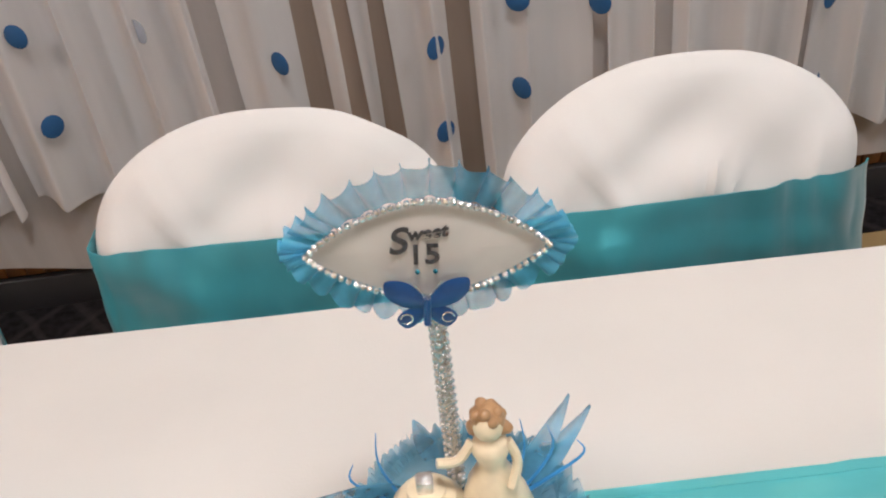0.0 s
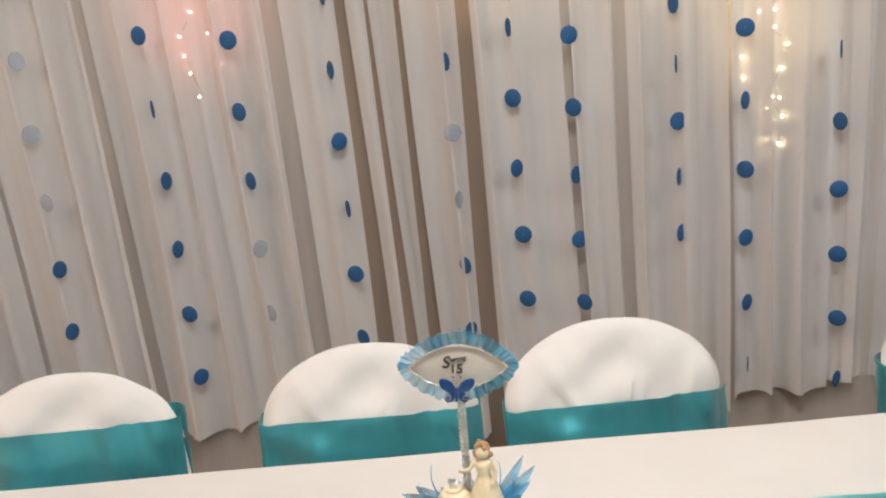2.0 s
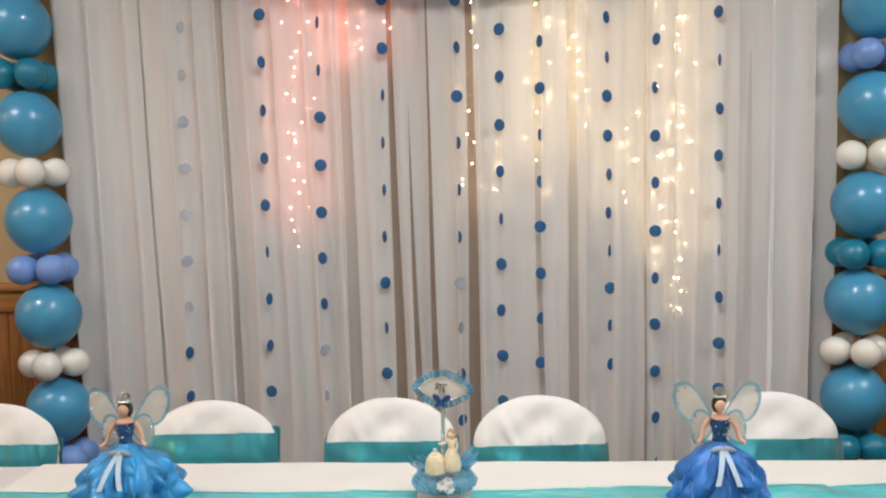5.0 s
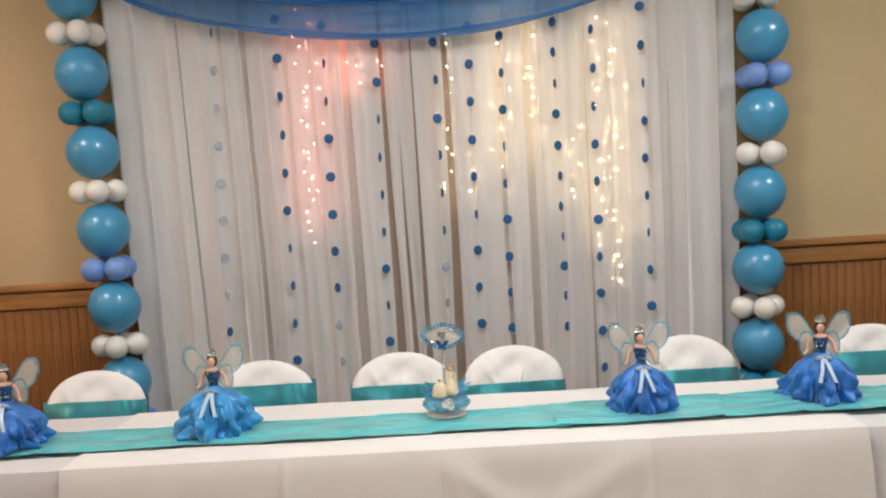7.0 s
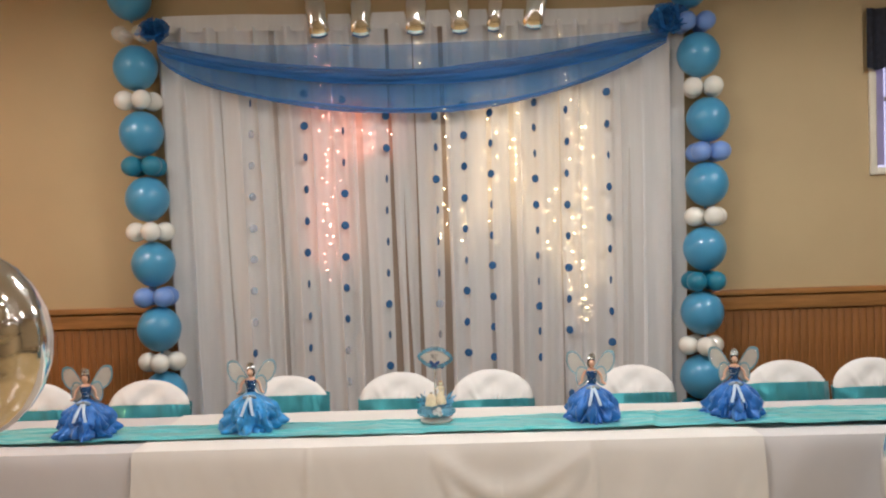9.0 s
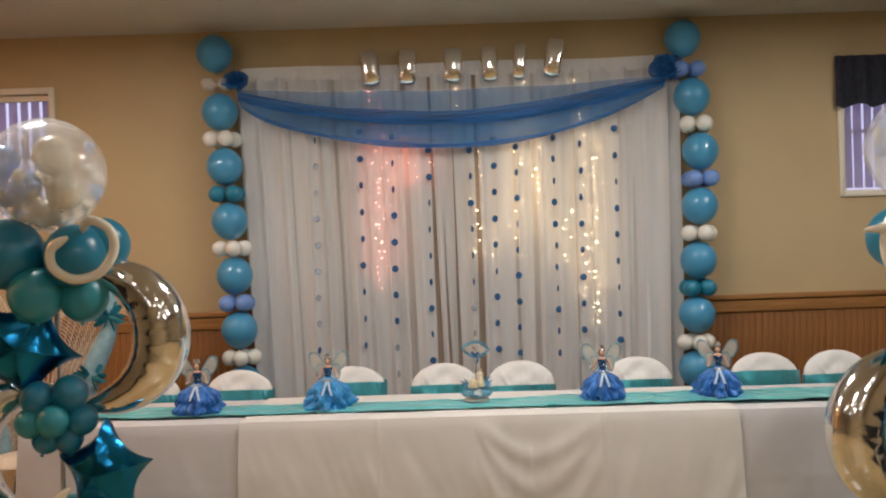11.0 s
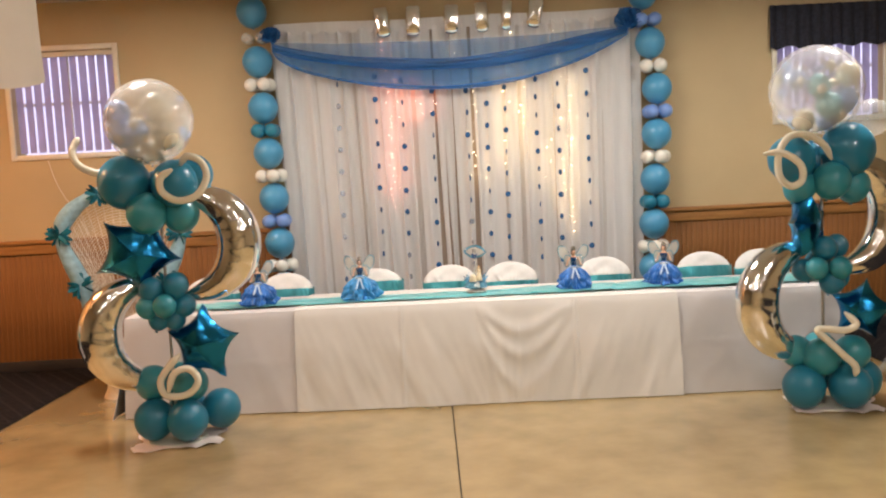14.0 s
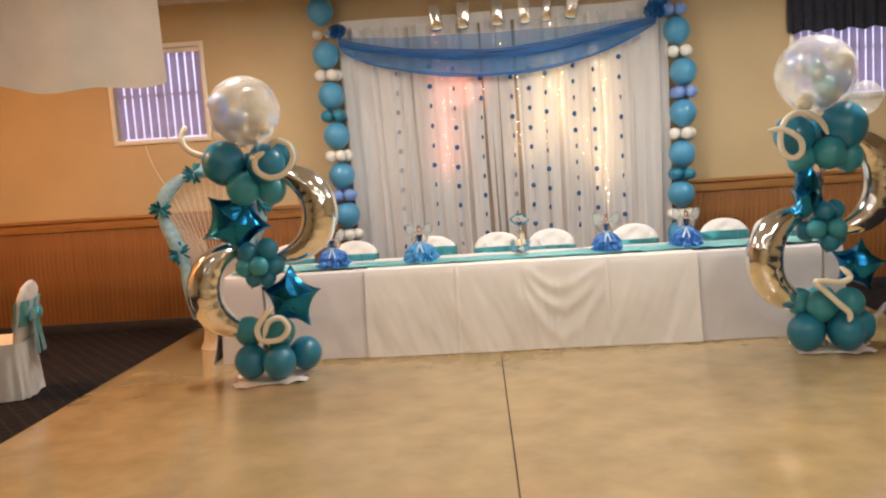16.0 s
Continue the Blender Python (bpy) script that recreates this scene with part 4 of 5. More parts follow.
g = Geo()
for i in range(9):
    a = rnd.uniform(0, 6.283); e = rnd.uniform(0.1, 0.6)
    leaf(g, (0.04 * math.cos(a), 0.04 * math.sin(a), 0.075), (math.cos(a), math.sin(a), e), rnd.uniform(0.035, 0.055), rnd.uniform(0.005, 0.009), 0, rnd.uniform(-0.4, 0.4))
for sx in (-1, 1):
    for k, (e, L) in enumerate(((1.3, 0.085), (0.7, 0.085), (0.35, 0.07))):
        leaf(g, (sx * 0.03, 0.0, 0.075), (sx, -0.1 + 0.15 * k, e), L * 1.1, 0.010, 0, 0.35 * sx)
part("organza_leaves", g, M_LEAFO, cp)
for sx, lean, top in ((-1, 0.030, 0.165), (-1, 0.055, 0.135), (1, 0.045, 0.150), (1, 0.070, 0.130), (1, 0.022, 0.160)):
    g = Geo(); tube(g, smooth_path([(sx * 0.025, -0.01, 0.075), (sx * (0.03 + 0.4 * lean), -0.012, 0.10), (sx * (0.03 + 0.9 * lean), -0.006, 0.5 * (0.11 + top)), (sx * (0.03 + 0.85 * lean), 0.0, top)], 14), lambda t: 0.0022 * (1 - t) + 0.0003, 6)
    part("tendril", g, M_DRESSL, cp, "sky blue curling tendril")
g = Geo()
for i in range(320):
    a = rnd.uniform(0, 6.283); e = rnd.uniform(0.1, 1.4); d = Vector((math.cos(a), math.sin(a), e)).normalized()
    b = Vector((0.055 * math.cos(a), 0.055 * math.sin(a), 0.066)); L = rnd.uniform(0.012, 0.035); s = Vector((-math.sin(a), math.cos(a), rnd.uniform(-0.4, 0.4))) * 0.0006
    m1 = b + d * L * 0.5 + Vector((0, 0, 0.004)); e1 = b + d * L
    g.add([tuple(b - s), tuple(b + s), tuple(m1 + s), tuple(m1 - s), tuple(e1)], [(0, 1, 2, 3), (3, 2, 4)])
tagged(part("feather_fluff", g, M_FLUFF, cp), kind="stuff")
# stem leaning a little, with wound beads
S0, S1 = Vector((-0.003, 0.002, 0.07)), Vector((0.0, -0.001, 0.272))
g = Geo(); tube(g, [S0, S1], 0.0045, 10)
stem = part("stem", g, M_GEM, cp)
g = Geo()
for i in range(170):
    k = i / 170; p = S0.lerp(S1, k); a = i * 1.05
    ball(g, p + Vector((0.0052 * math.cos(a), 0.0052 * math.sin(a), 0)), 0.0024, n=4)
part("bead_winding", g, M_GEM, stem)
SIGN = pose(0.001, -0.006, 0.326, 0, 5.5, 0)


def almond(w, h, n=64):
    o = []
    for i in range(n):
        a = 2 * math.pi * i / n; c, s = math.cos(a), math.sin(a)
        x = w * c; k = max(0, 1 - abs(c) ** 1.7)
        o.append((x, h * math.copysign(k ** 0.85, s)))
    return o


sign = part("sign", pillow(Geo(), almond(0.074, 0.036), 0.0025, 3, power=0.3), M_CARD, cp, "pearl white almond-shaped sign", SIGN)
g = Geo()
AL = almond(0.074, 0.036, 300); acc = 0
for (x, z), (x2, z2) in zip(AL, AL[1:] + AL[:1]):
    acc += math.hypot(x2 - x, z2 - z)
    if acc > 0.0042:
        acc = 0
        ball(g, (x, -0.0035, z), 0.0023, n=5)
part("rhinestone_edge", g, M_GEM, sign)


def ruffle(u, v):
    a = 2 * math.pi * u; c, s = math.cos(a), math.sin(a)
    x = 0.072 * c; z = 0.034 * math.copysign(max(0, 1 - abs(c) ** 1.7) ** 0.85, s)
    nx, nz = c * 0.8, s
    n1 = noise.noise(Vector((c * 6, s * 6, 1.5))); k = 2 * math.pi * 34 * u + 3.0 * n1
    w = v * 0.0235 * (1 + 0.13 * noise.noise(Vector((c * 14, s * 14, 4.0))))
    return (x + nx * w - 0.0032 * v * s * math.cos(k), 0.004 + 0.0055 * (0.3 + 0.7 * v) * math.sin(k) + 0.004 * v * n1, z + nz * w + 0.0032 * v * c * math.cos(k))


part("ruffle", sheet(Geo(), ruffle, 620, 7), M_RUFF, sign, "sky blue organza ruffle")
for txt, x, z, size in (("S", -0.0245, -0.001, 0.026), ("weet", -0.0125, 0.0085, 0.0120), ("15", -0.013, -0.0090, 0.0205)):
    cu = bpy.data.curves.new("lettering", "FONT"); cu.body, cu.size, cu.extrude, cu.offset, cu.shear = txt, size, 0.0004, 0.0004, 0.25 if txt != "15" else 0.0
    tmp = new("tmp", cu); dg = bpy.context.evaluated_depsgraph_get()
    me = bpy.data.meshes.new_from_object(tmp.evaluated_get(dg)); bpy.data.objects.remove(tmp)
    me.materials.clear(); me.materials.append(M_INK)
    part("lettering", me, None, sign, m=pose(x, -0.0036, z, 90, -6 if txt != "15" else 0, 0))
g = Geo()
for x in (-0.007, 0.004):
    ball(g, (x, -0.0035, -0.0155), 0.0016, n=6)
part("stud", g, M_BOW, sign)
bf = part("butterfly", tube(Geo(), [(0, -0.002, -0.016), (0, -0.003, 0.006)], 0.0024, 8), M_BFLY, sign, "deep blue organza butterfly", pose(-0.002, -0.009, -0.035))
for sx in (-1, 1):
    for ctrl in ([(0, 0), (0.010, 0.017), (0.025, 0.020), (0.025, 0.008), (0.014, -0.001)], [(0, -0.002), (0.012, -0.003), (0.019, -0.011), (0.013, -0.019), (0.004, -0.013)]):
        P = smooth_path([(sx * x, 0, z) for x, z in ctrl], 26, True); c = sum(P, Vector()) / len(P)
        part("butterfly_wing", pillow(Geo(), [(p.x - c.x, p.z - c.z) for p in P], 0.0012, 3), M_BFLY, sign, "deep blue organza wing", pose(c.x - 0.002, -0.009 - 0.004 * abs(c.x) / 0.02, c.z - 0.035))
g = Geo(); tube(g, [(0, -0.002, -0.016), (0, -0.003, 0.006)], 0.0022, 8)
for sx in (-1, 1):
    tube(g, smooth_path([(0, -0.002, 0.004), (sx * 0.006, -0.003, 0.014), (sx * 0.009, -0.003, 0.018)], 8), 0.0005, 5)
    for cx, cz, r in ((0.016, 0.010, 0.004), (0.013, -0.010, 0.0038)):
        tube(g, [(sx * (cx + r * math.cos(a)), -0.0035, cz + r * math.sin(a)) for a in [0.5 * i for i in range(12)]], 0.0005, 5)
part("glitter_lines", g, M_GEM, sign, "", pose(-0.002, -0.009, -0.035))
# porcelain figures on the centrepiece
g = Geo()
lathe(g, [(0.001, 0.0), (0.026, 0.0), (0.028, 0.012), (0.021, 0.04), (0.0115, 0.062), (0.009, 0.068), (0.0135, 0.082), (0.011, 0.09), (0.004, 0.093)], 24, 0, wob=lambda i, a: 1 + 0.05 * math.sin(8 * a) * (i < 4))
ball(g, (0, -0.001, 0.104), 0.0105, 0, 10, sz=1.15); ball(g, (0, 0.003, 0.107), 0.0122, 1, 10)
ball(g, (0.009, 0.003, 0.098), 0.006, 1, 8); ball(g, (-0.009, 0.003, 0.098), 0.006, 1, 8)
tube(g, smooth_path([(-0.012, 0, 0.088), (-0.022, -0.008, 0.078), (-0.036, -0.012, 0.08)], 9), 0.0036, 7, 0)
tube(g, smooth_path([(0.012, 0, 0.088), (0.018, -0.004, 0.072), (0.013, -0.013, 0.055)], 9), 0.0036, 7, 0)
for i in range(16):
    _a = 2.4 * i; _z = 0.098 + 0.0013 * i; _r = 0.0125 - 0.0004 * i
    if math.sin(_a) > -0.45 or i > 9:
        ball(g, (_r * math.cos(_a), 0.002 + _r * math.sin(_a), _z), 0.0042, 1, 7)
solid("figurine", g, [M_PORC, M_PORCH, M_GEM], "ivory porcelain girl figurine on the centrepiece", "figurine", pose(CX + 0.024, CY - 0.036, CZ + 0.094, 0, 0, -8))
g = Geo(); lathe(g, [(0.001, 0), (0.031, 0), (0.0305, 0.012), (0.028, 0.030), (0.0265, 0.036), (0.0265, 0.039), (0.021, 0.044), (0.0205, 0.048), (0.014, 0.052), (0.0135, 0.056), (0.001, 0.057)], 36, 0, wob=lambda i, a: 1 + 0.045 * math.sin(18 * a) * (i < 4))
tube(g, [(-0.024, 0, 0.039), (0, -0.024, 0.039), (0.024, 0, 0.039), (0, 0.024, 0.039)], 0.002, 6, closed=True)
box(g, -0.006, 0.006, -0.006, 0.006, 0.055, 0.068, 1, bev=0.002)
solid("trinket_box", g, [M_PORC, M_GEM], "ivory fluted porcelain trinket box on the centrepiece", "ornament", pose(CX - 0.024, CY - 0.038, CZ + 0.088))
for x, y, z in ((0.012, -0.085, 0.075), (-0.006, -0.09, 0.065), (0.016, -0.09, 0.055)):
    g = Geo()
    for k in range(7):
        a = 6.283 * k / 7
        leaf(g, (0, 0, 0), (math.cos(a), -0.6, math.sin(a)), 0.016, 0.006, 0, 0.3)
    solid("silk_flower", g, M_COVER, "small white silk flower on the centrepiece", "flower", pose(CX + x, CY + y, CZ + z), "silk flowers")

# ---- balloon sculptures flanking the table ----
def star_outline(r, k=0.46, rot=0.0):
    o = []
    for i in range(5):
        for j in range(8):
            a0 = math.pi / 2 + rot + 2 * math.pi * i / 5; a1 = a0 + math.pi / 5; a2 = a0 + 2 * math.pi / 5
            A = Vector((math.cos(a0), math.sin(a0))) * r; B = Vector((math.cos(a1), math.sin(a1))) * r * k; C = Vector((math.cos(a2), math.sin(a2))) * r
            t = j / 8
            p = (1 - t) ** 2 * A + 2 * t * (1 - t) * B * 0.92 + t * t * C
            o.append((p.x, p.y))
    return o


def crescent(g, c, R, side, fat, tilt=0.0):
    """A puffed foil crescent that bulges to one side, with a crimped seam."""
    n, k = 44, 20; v = []
    for i in range(n):
        t = i / (n - 1); a = radians(-112 + 224 * t)
        w = fat * max(0.0, math.sin(math.pi * t)) ** 0.62 + 0.004
        cr = R - fat * 0.95 + fat - w * 0.9 - 0.02 * (1 - math.sin(math.pi * t))
        for j in range(k):
            b = 2 * math.pi * j / k
            rr = cr + w * math.cos(b) * (1 + 0.012 * math.sin(t * 100) * abs(math.cos(b)) ** 6)
            v.append((side * rr * math.cos(a + tilt), w * 0.85 * math.sin(b) * (1 + 0.02 * math.sin(t * 70 + 1.5 * math.sin(j))), rr * math.sin(a + tilt)))
    return g.add(v, rows_to_faces(n, k, True) + [tuple(range(k))[::-1], tuple(range((n - 1) * k, n * k))], 0, Matrix.Translation(c))


def sculpture(name_label, base, balls, stars, moons, tubes, bubble, inside, pole_top, clear=None):
    x0, y0 = base
    t = thing("balloon_sculpture", name_label, "balloon sculpture", group="balloon sculptures")
    part("pole", tube(Geo(), [(x0, y0, 0.012), (x0, y0, pole_top)], 0.011, 10), M_POLE, t)
    part("base_plate", lathe(Geo(), [(0.001, 0.012), (0.2, 0.012), (0.205, 0.006), (0.2, 0.0), (0.001, 0.0)], 32, m=pose(x0, y0, 0.001)), M_TRIM, t)
    for dx, dy, z, r, mm in balls:
        part("balloon", bal(r, mm), None, t, m=pose(x0 + dx, y0 + dy, z, rnd.uniform(-25, 25), rnd.uniform(-25, 25), rnd.uniform(0, 360)))
    for dx, dy, z, r, rot, yaw in stars:
        part("star_balloon", pillow(Geo(), star_outline(r), r * 0.42, 8, power=0.6), M_STAR, t, "metallic blue foil star", pose(x0 + dx, y0 + dy, z, 0, rot, yaw))
    for dx, dy, z, R, side, fat, yaw in moons:
        part("moon_balloon", crescent(Geo(), (0, 0, 0), R, side, fat), M_SILVER, t, "silver foil crescent moon", pose(x0 + dx, y0 + dy, z, 0, 0, yaw))
    for pts in tubes:
        g = Geo(); P = smooth_path([(x0 + a, y0 + b, c) for a, b, c in pts], 60)
        tube(g, P, lambda q: 0.024 * min(1, 0.35 + 10 * q, 0.35 + 10 * (1 - q)), 12)
        part("twist_balloon", g, M_CREAM, t, "long cream twisting balloon")
    bx, by, bz, br = bubble
    bb = part("bubble_balloon", balloon_mesh("bubble_balloon", br, M_BUBBLE, 0.98), None, t, "clear bubble balloon filled with small balloons", pose(x0 + bx, y0 + by, bz))
    for dx, dy, dz, r, mm in inside:
        part("small_balloon", bal(r, mm), None, bb, m=pose(dx, dy, dz, rnd.uniform(-30, 30), 0, 0))
    if clear:
        part("clear_balloon", balloon_mesh("clear_balloon", clear[3], M_CLEAR, 1.0), None, t, m=pose(x0 + clear[0], y0 + clear[1], clear[2]))
    return t


def inner(seed, spec):
    q = random.Random(seed); out = list(spec)
    for i in range(44):
        a, e = q.uniform(0, 6.283), q.uniform(-1.3, 0.75)
        r = 0.252
        out.append((r * math.cos(a) * math.cos(e), r * math.sin(a) * math.cos(e), r * math.sin(e), q.uniform(0.014, 0.034), q.choice((M_WHITEB, M_WHITEB, M_CREAM, M_SKYB))))
    return out


sculpture("tall teal balloon sculpture with silver crescents and foil stars", (-2.18, -0.58),
          [(-0.135, -0.06, 0.165, 0.138, M_TEAL), (0.11, -0.12, 0.165, 0.138, M_TEAL), (0.28, 0.14, 0.17, 0.138, M_TEAL), (0.02, 0.22, 0.16, 0.138, M_TEAL),
           (-0.15, 0.03, 0.40, 0.125, M_TEALG), (0.12, -0.03, 0.40, 0.125, M_TEALG), (0.0, 0.12, 0.40, 0.12, M_TEALG),
           (-0.07, -0.10, 1.07, 0.085, M_TEAL), (0.085, -0.08, 1.09, 0.09, M_TEAL), (-0.10, -0.13, 0.955, 0.075, M_TEALG), (0.025, -0.16, 0.965, 0.078, M_TEALG), (0.13, -0.06, 0.95, 0.08, M_TEAL), (-0.04, -0.08, 0.865, 0.075, M_TEAL), (0.06, -0.06, 0.86, 0.075, M_TEAL), (-0.12, 0.05, 1.02, 0.08, M_TEAL), (0.02, 0.07, 1.0, 0.09, M_TEAL),
           (-0.21, -0.05, 1.80, 0.175, M_TEAL), (0.13, -0.07, 1.78, 0.155, M_TEAL), (0.22, 0.07, 1.83, 0.14, M_TEAL), (-0.06, -0.10, 1.59, 0.135, M_TEALG), (0.14, 0.0, 1.57, 0.125, M_TEALG), (-0.05, 0.15, 1.72, 0.15, M_TEAL)],
          [(-0.16, -0.06, 1.325, 0.30, 30, 12), (0.235, -0.04, 0.675, 0.28, 3, -12)],
          [(0.24, 0.02, 1.36, 0.40, 1, 0.145, 10), (-0.20, 0.02, 0.76, 0.40, -1, 0.145, 16)],
          [[(0.20, -0.14, 1.90), (0.27, -0.22, 1.955), (0.36, -0.22, 1.91), (0.385, -0.22, 1.81), (0.32, -0.24, 1.70), (0.20, -0.26, 1.67), (0.105, -0.27, 1.73), (0.10, -0.27, 1.82), (0.18, -0.27, 1.875)],
           [(-0.50, -0.02, 2.12), (-0.53, -0.08, 2.02), (-0.47, -0.10, 1.92), (-0.34, -0.08, 1.87), (-0.22, -0.02, 1.90)],
           [(0.13, -0.24, 0.65), (0.05, -0.25, 0.57), (-0.01, -0.26, 0.47), (0.03, -0.27, 0.38), (0.17, -0.27, 0.385), (0.24, -0.26, 0.47), (0.18, -0.25, 0.55), (0.08, -0.26, 0.52), (0.04, -0.275, 0.40)]],
          (-0.02, -0.02, 2.20, 0.295), inner(4, [(-0.17, -0.11, 0.06, 0.085, M_SKYB), (-0.16, -0.11, -0.08, 0.08, M_SKYB), (-0.03, -0.18, -0.07, 0.08, M_SKYB), (0.09, -0.12, 0.08, 0.10, M_CREAM), (0.14, -0.12, -0.10, 0.09, M_CREAM), (-0.12, 0.0, -0.18, 0.07, M_CREAM), (0.03, -0.06, -0.19, 0.06, M_CREAM)]), 1.75)

sculpture("tall teal balloon sculpture with silver crescents beside the dance floor", (2.36, -0.58),
          [(-0.18, -0.10, 0.16, 0.145, M_TEAL), (0.12, -0.15, 0.16, 0.145, M_TEAL), (0.30, 0.06, 0.155, 0.138, M_TEAL), (-0.02, 0.18, 0.155, 0.138, M_TEAL),
           (-0.19, 0.0, 0.39, 0.11, M_TEALG), (-0.06, -0.12, 0.37, 0.125, M_TEALG), (0.19, -0.02, 0.36, 0.125, M_TEALG), (0.03, 0.13, 0.37, 0.12, M_TEALG),
           (-0.01, -0.06, 1.11, 0.085, M_TEAL), (0.09, -0.02, 1.12, 0.08, M_TEAL), (-0.09, -0.12, 0.985, 0.075, M_TEALG), (0.06, -0.15, 0.985, 0.075, M_TEALG), (-0.13, 0.0, 0.96, 0.08, M_TEAL), (0.03, -0.08, 0.88, 0.085, M_TEAL), (0.10, -0.01, 0.90, 0.08, M_TEAL), (0.0, 0.07, 1.0, 0.09, M_TEAL),
           (-0.23, -0.06, 1.73, 0.155, M_TEAL), (0.16, -0.05, 1.78, 0.18, M_TEAL), (-0.17, -0.04, 1.54, 0.11, M_TEALG), (0.02, -0.11, 1.575, 0.125, M_TEALG), (0.20, -0.03, 1.53, 0.115, M_TEALG), (0.0, 0.14, 1.7, 0.15, M_TEAL)],
          [(-0.13, -0.05, 1.29, 0.24, -14, 48), (0.28, 0.02, 0.66, 0.23, 10, -38)],
          [(0.22, 0.02, 1.33, 0.42, 1, 0.15, 8), (-0.20, 0.0, 0.75, 0.42, -1, 0.15, 12)],
          [[(-0.50, -0.26, 1.78), (-0.38, -0.28, 1.78), (-0.27, -0.30, 1.70), (-0.26, -0.30, 1.60), (-0.33, -0.29, 1.56), (-0.40, -0.28, 1.63), (-0.40, -0.27, 1.77), (-0.33, -0.26, 1.88), (-0.20, -0.24, 1.89), (-0.08, -0.22, 1.82), (-0.02, -0.20, 1.72)],
           [(0.03, -0.26, 0.70), (0.10, -0.28, 0.62), (0.02, -0.30, 0.585), (-0.10, -0.30, 0.60), (-0.17, -0.30, 0.595), (-0.10, -0.31, 0.52), (0.0, -0.31, 0.42), (0.08, -0.31, 0.34), (0.08, -0.30, 0.27)]],
          (-0.04, -0.02, 2.19, 0.31), inner(5, [(-0.06, -0.18, 0.02, 0.075, M_AQUA), (0.01, -0.17, -0.11, 0.085, M_AQUA), (0.13, -0.13, -0.08, 0.085, M_SKYB), (0.18, -0.08, 0.09, 0.08, M_CREAM), (-0.13, -0.10, -0.20, 0.075, M_CREAM), (-0.18, -0.10, 0.07, 0.07, M_SKYB), (0.04, -0.05, -0.21, 0.06, M_SKYB)]), 1.75, (0.36, 0.02, 1.99, 0.13))
g = Geo(); tube(g, smooth_path([(2.66, -0.50, 0.16), (2.80, -0.50, 0.20), (2.90, -0.48, 0.30), (3.0, -0.46, 0.31), (3.06, -0.44, 0.22)], 30), 0.022, 10)
solid("twist_balloon_clear", g, M_CLEAR, "clear twisting balloon curling off the base", "balloon")
g = Geo(); tube(g, smooth_path([(-3.98, WALL - 0.005, 2.04), (-3.90, WALL - 0.006, 1.78), (-3.72, WALL - 0.006, 1.45), (-3.66, WALL - 0.006, 1.30)], 20), 0.004, 6)
solid("blind_cord", g, M_TRIM, "thin cord hanging from the window blind", "cord")
# paper sheets under the sculptures
for x, y, a in ((-2.16, -0.60, 8), (2.42, -0.60, -12)):
    g = Geo(); sheet(g, lambda u, v: ((u - 0.5) * (0.56 + 0.06 * math.sin(v * 9)), (v - 0.5) * (0.42 + 0.05 * math.sin(u * 11)), 0.003 + 0.05 * abs(noise.noise(Vector((u * 4, v * 4, 2.0)))) * (abs(u - 0.5) + abs(v - 0.5))), 20, 16, 0.001)
    solid("paper_sheet", g, M_PAPER, "crumpled pinkish white paper under the balloon base", "paper", pose(x, y, 0.0, 0, 0, a), "paper under sculptures")

# ---- decorated wicker throne chair ----
PX, PY = -3.02, 0.98
th = thing("wicker_chair", "white wicker peacock chair trimmed with blue tulle and bows", "chair", pose(PX, PY, 0, 0, 0, 6))
FAN = smooth_path([(0.24, 0, 0.25), (0.30, 0, 0.62), (0.36, 0, 0.95), (0.50, 0, 1.33), (0.34, 0, 1.62), (0.0, 0, 1.74), (-0.34, 0, 1.62), (-0.50, 0, 1.36), (-0.36, 0, 0.95), (-0.30, 0, 0.62), (-0.24, 0, 0.25)], 61)


def fan(a, k=1.0):
    """A point of the fan-shaped back's outline, a from -128 to 128 degrees from the top, drawn in by k."""
    q = min(1, max(0, 0.5 - math.degrees(a) / 256)) * 60; i = min(59, int(q)); p = FAN[i].lerp(FAN[i + 1], q - i)
    return (p.x * k, 0.10, 0.95 + (p.z - 0.95) * k)


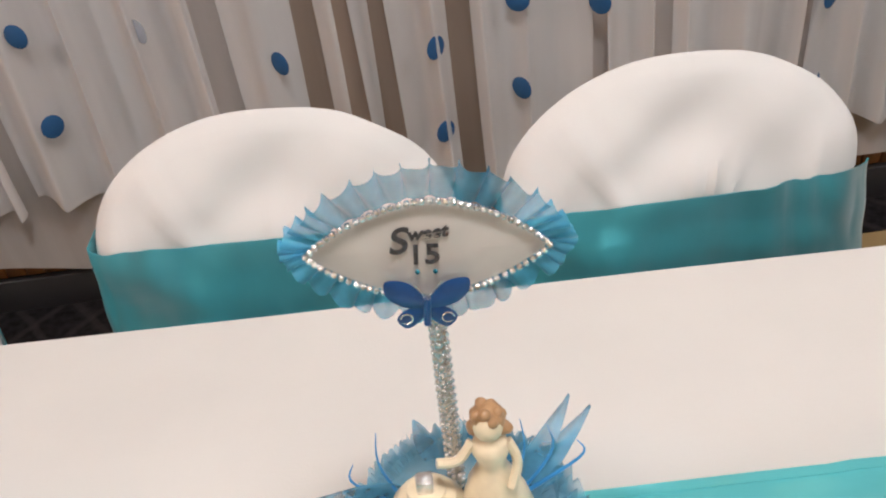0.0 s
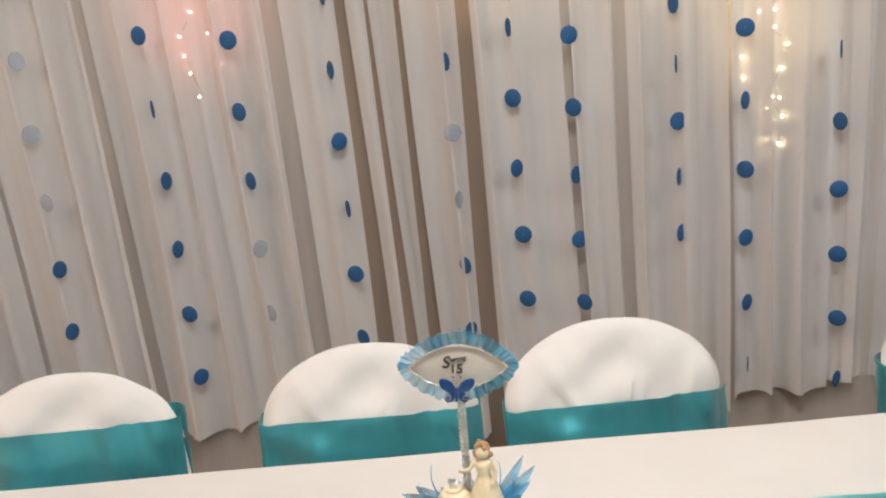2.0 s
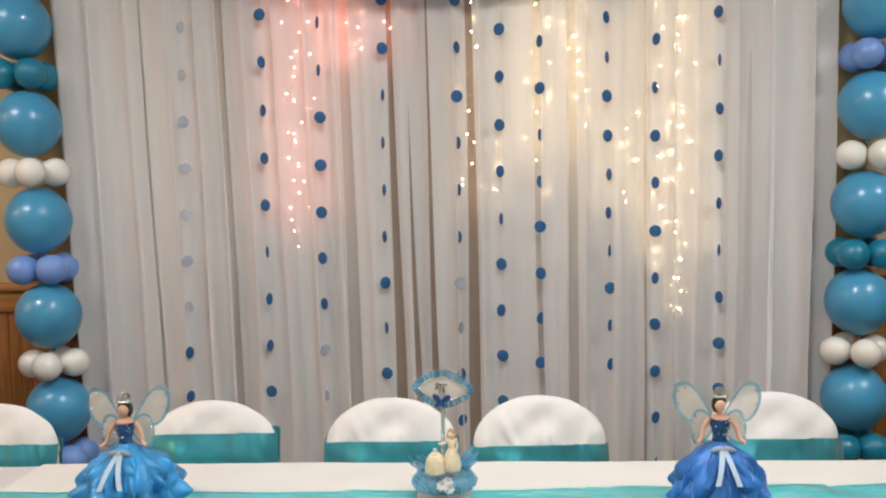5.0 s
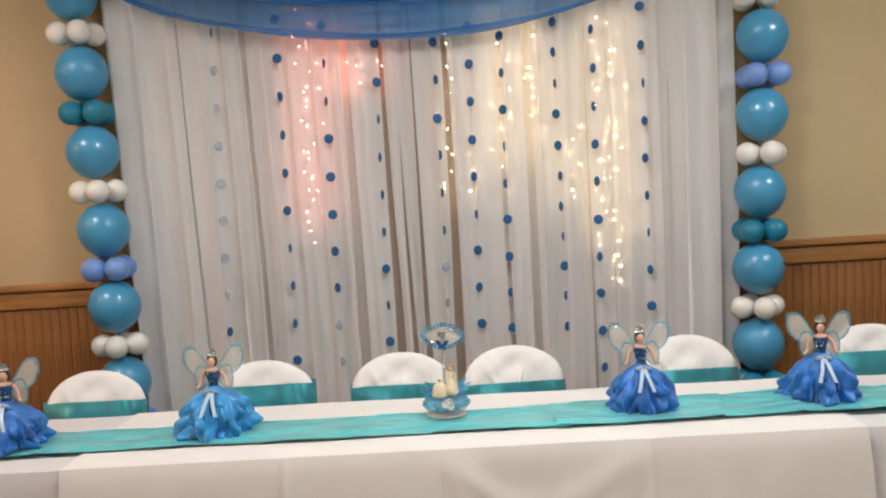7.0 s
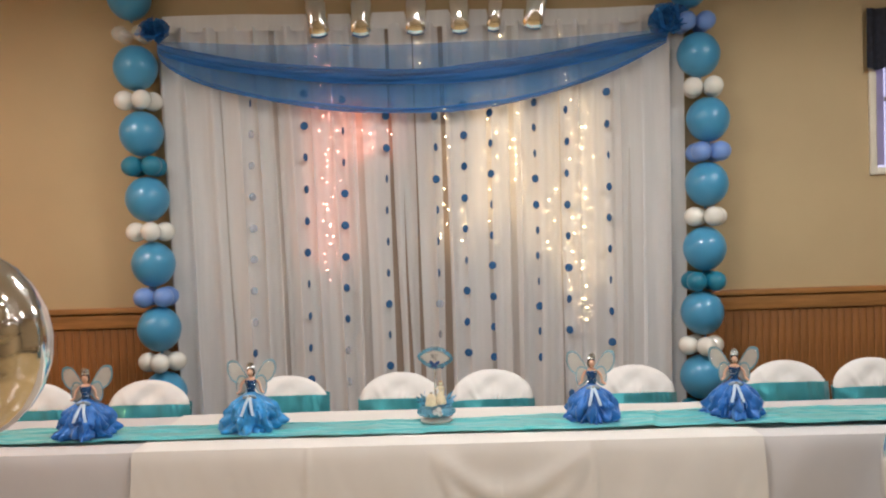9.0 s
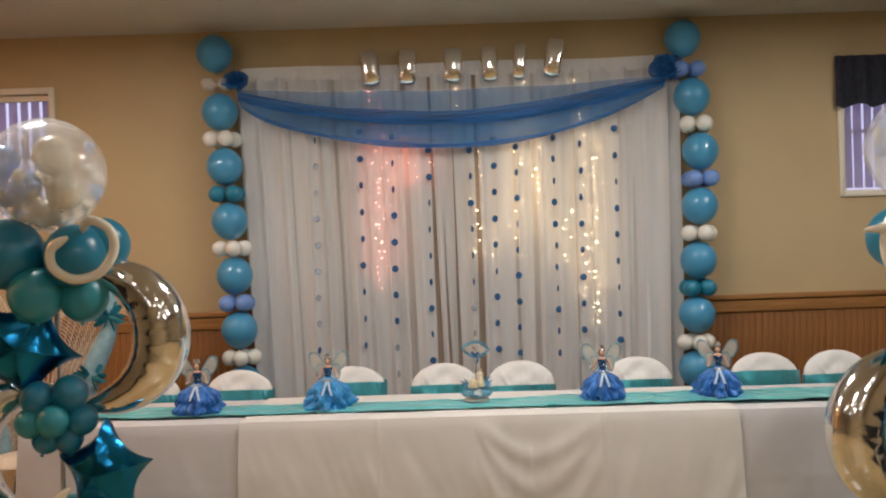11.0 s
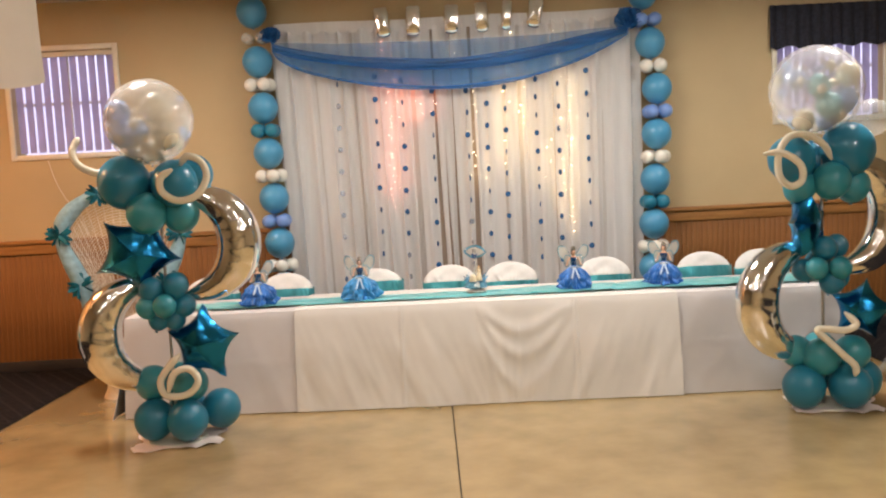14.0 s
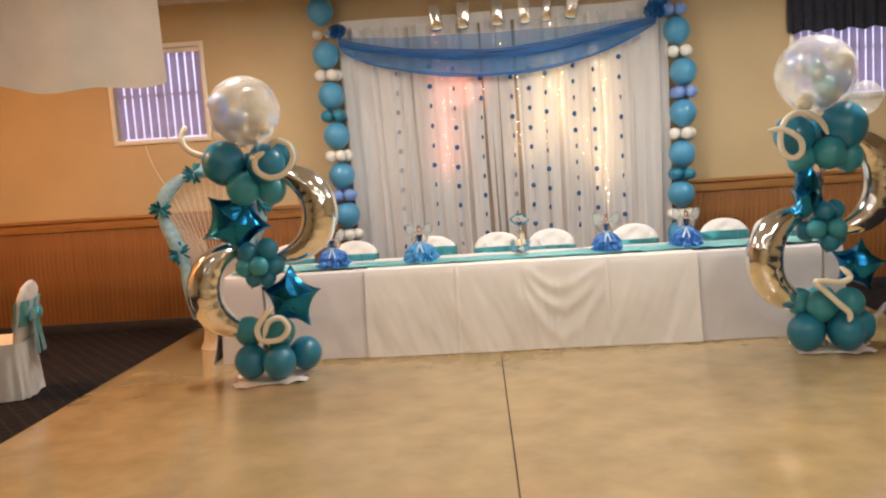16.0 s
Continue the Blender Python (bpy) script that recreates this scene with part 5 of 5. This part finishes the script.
rim = [fan(radians(-128 + 256 * i / 40)) for i in range(41)]
part("back_rim", tube(Geo(), rim, 0.022, 8), M_WIRE, th)
g = Geo()
for i in range(47):
    a = radians(-122 + 244 * i / 46); p, q = fan(a, 0.97), (0.10 * math.sin(a), 0.08, 0.62)
    tube(g, [p, q], 0.003, 5)
for k in [0.25 + 0.031 * i for i in range(24)]:
    tube(g, [fan(radians(-125 + 250 * i / 36), k) for i in range(37)], 0.003, 5)
tagged(part("back_lattice", g, M_WIRE, th), kind="stuff")
g = Geo(); lathe(g, [(0.001, 0.44), (0.25, 0.44), (0.27, 0.42), (0.26, 0.38), (0.17, 0.25), (0.14, 0.18), (0.16, 0.06), (0.19, 0.0), (0.001, 0.0)], 36)
for v in range(len(g.v)):
    g.v[v] = (g.v[v][0], g.v[v][1] - 0.16, g.v[v][2])
part("seat", g, M_WIRE, th)
g = Geo()
gar = [fan(radians(-128 + 256 * i / 60), 1.0) for i in range(61)]
gar = [(x, y - 0.035, z) for x, y, z in gar]
tube(g, gar, lambda t: 0.050 + 0.024 * abs(math.sin(t * 22)), 14)
part("tulle_garland", g, M_TULLEP, th)
g = Geo()
for i in range(20):
    m = Euler((rnd.uniform(-1.0, 1.0), rnd.uniform(0, 6.28), rnd.uniform(-0.8, 0.8))).to_matrix().to_4x4()
    pillow(g, [(0.062 + 0.056 * math.cos(a), 0.022 * math.sin(a)) for a in [2 * math.pi * k / 12 for k in range(12)]], 0.008, 2, m=m)
bowm = mesh_of("bow", g, M_BOW)
for a in (-78, -50, -10, 10, 50, 78):
    x, y, z = fan(radians(a)); part("bow", bowm, None, th, "teal ribbon bow", pose(x, y - 0.09, z, 0, rnd.uniform(0, 90), 0))

# ---- hanging cloth from the ceiling ----
def hang(u, v):
    x = -6.2 + u * 3.68 + 0.05 * v * u
    zb = 2.42 - 0.05 * math.sin(u * 9.0) + 0.02 * math.sin(u * 31)
    return (x, -1.45 - 0.25 * math.sin(v * 1.6) * (0.4 + 0.6 * math.sin(u * 5) ** 2) * 0.5 + 0.02 * math.sin(u * 40), CEIL - (CEIL - zb) * v)
solid("hanging_cloth", sheet(Geo(), hang, 120, 24, 0.002), M_HANG, "white voile cloth draped down from the ceiling", "drapery")

# ---- wainscot boards ----
g = Geo(); box(g, -0.0252, 0.0252, -0.010, 0.0, 0.10, 1.145, bev=0.004)
bme = mesh_of("board", g, M_WOOD)
_x = X0 + 0.04
while _x < X1:
    part("board", bme, None, wains, m=pose(_x, WALL, 0)); _x += 0.0515
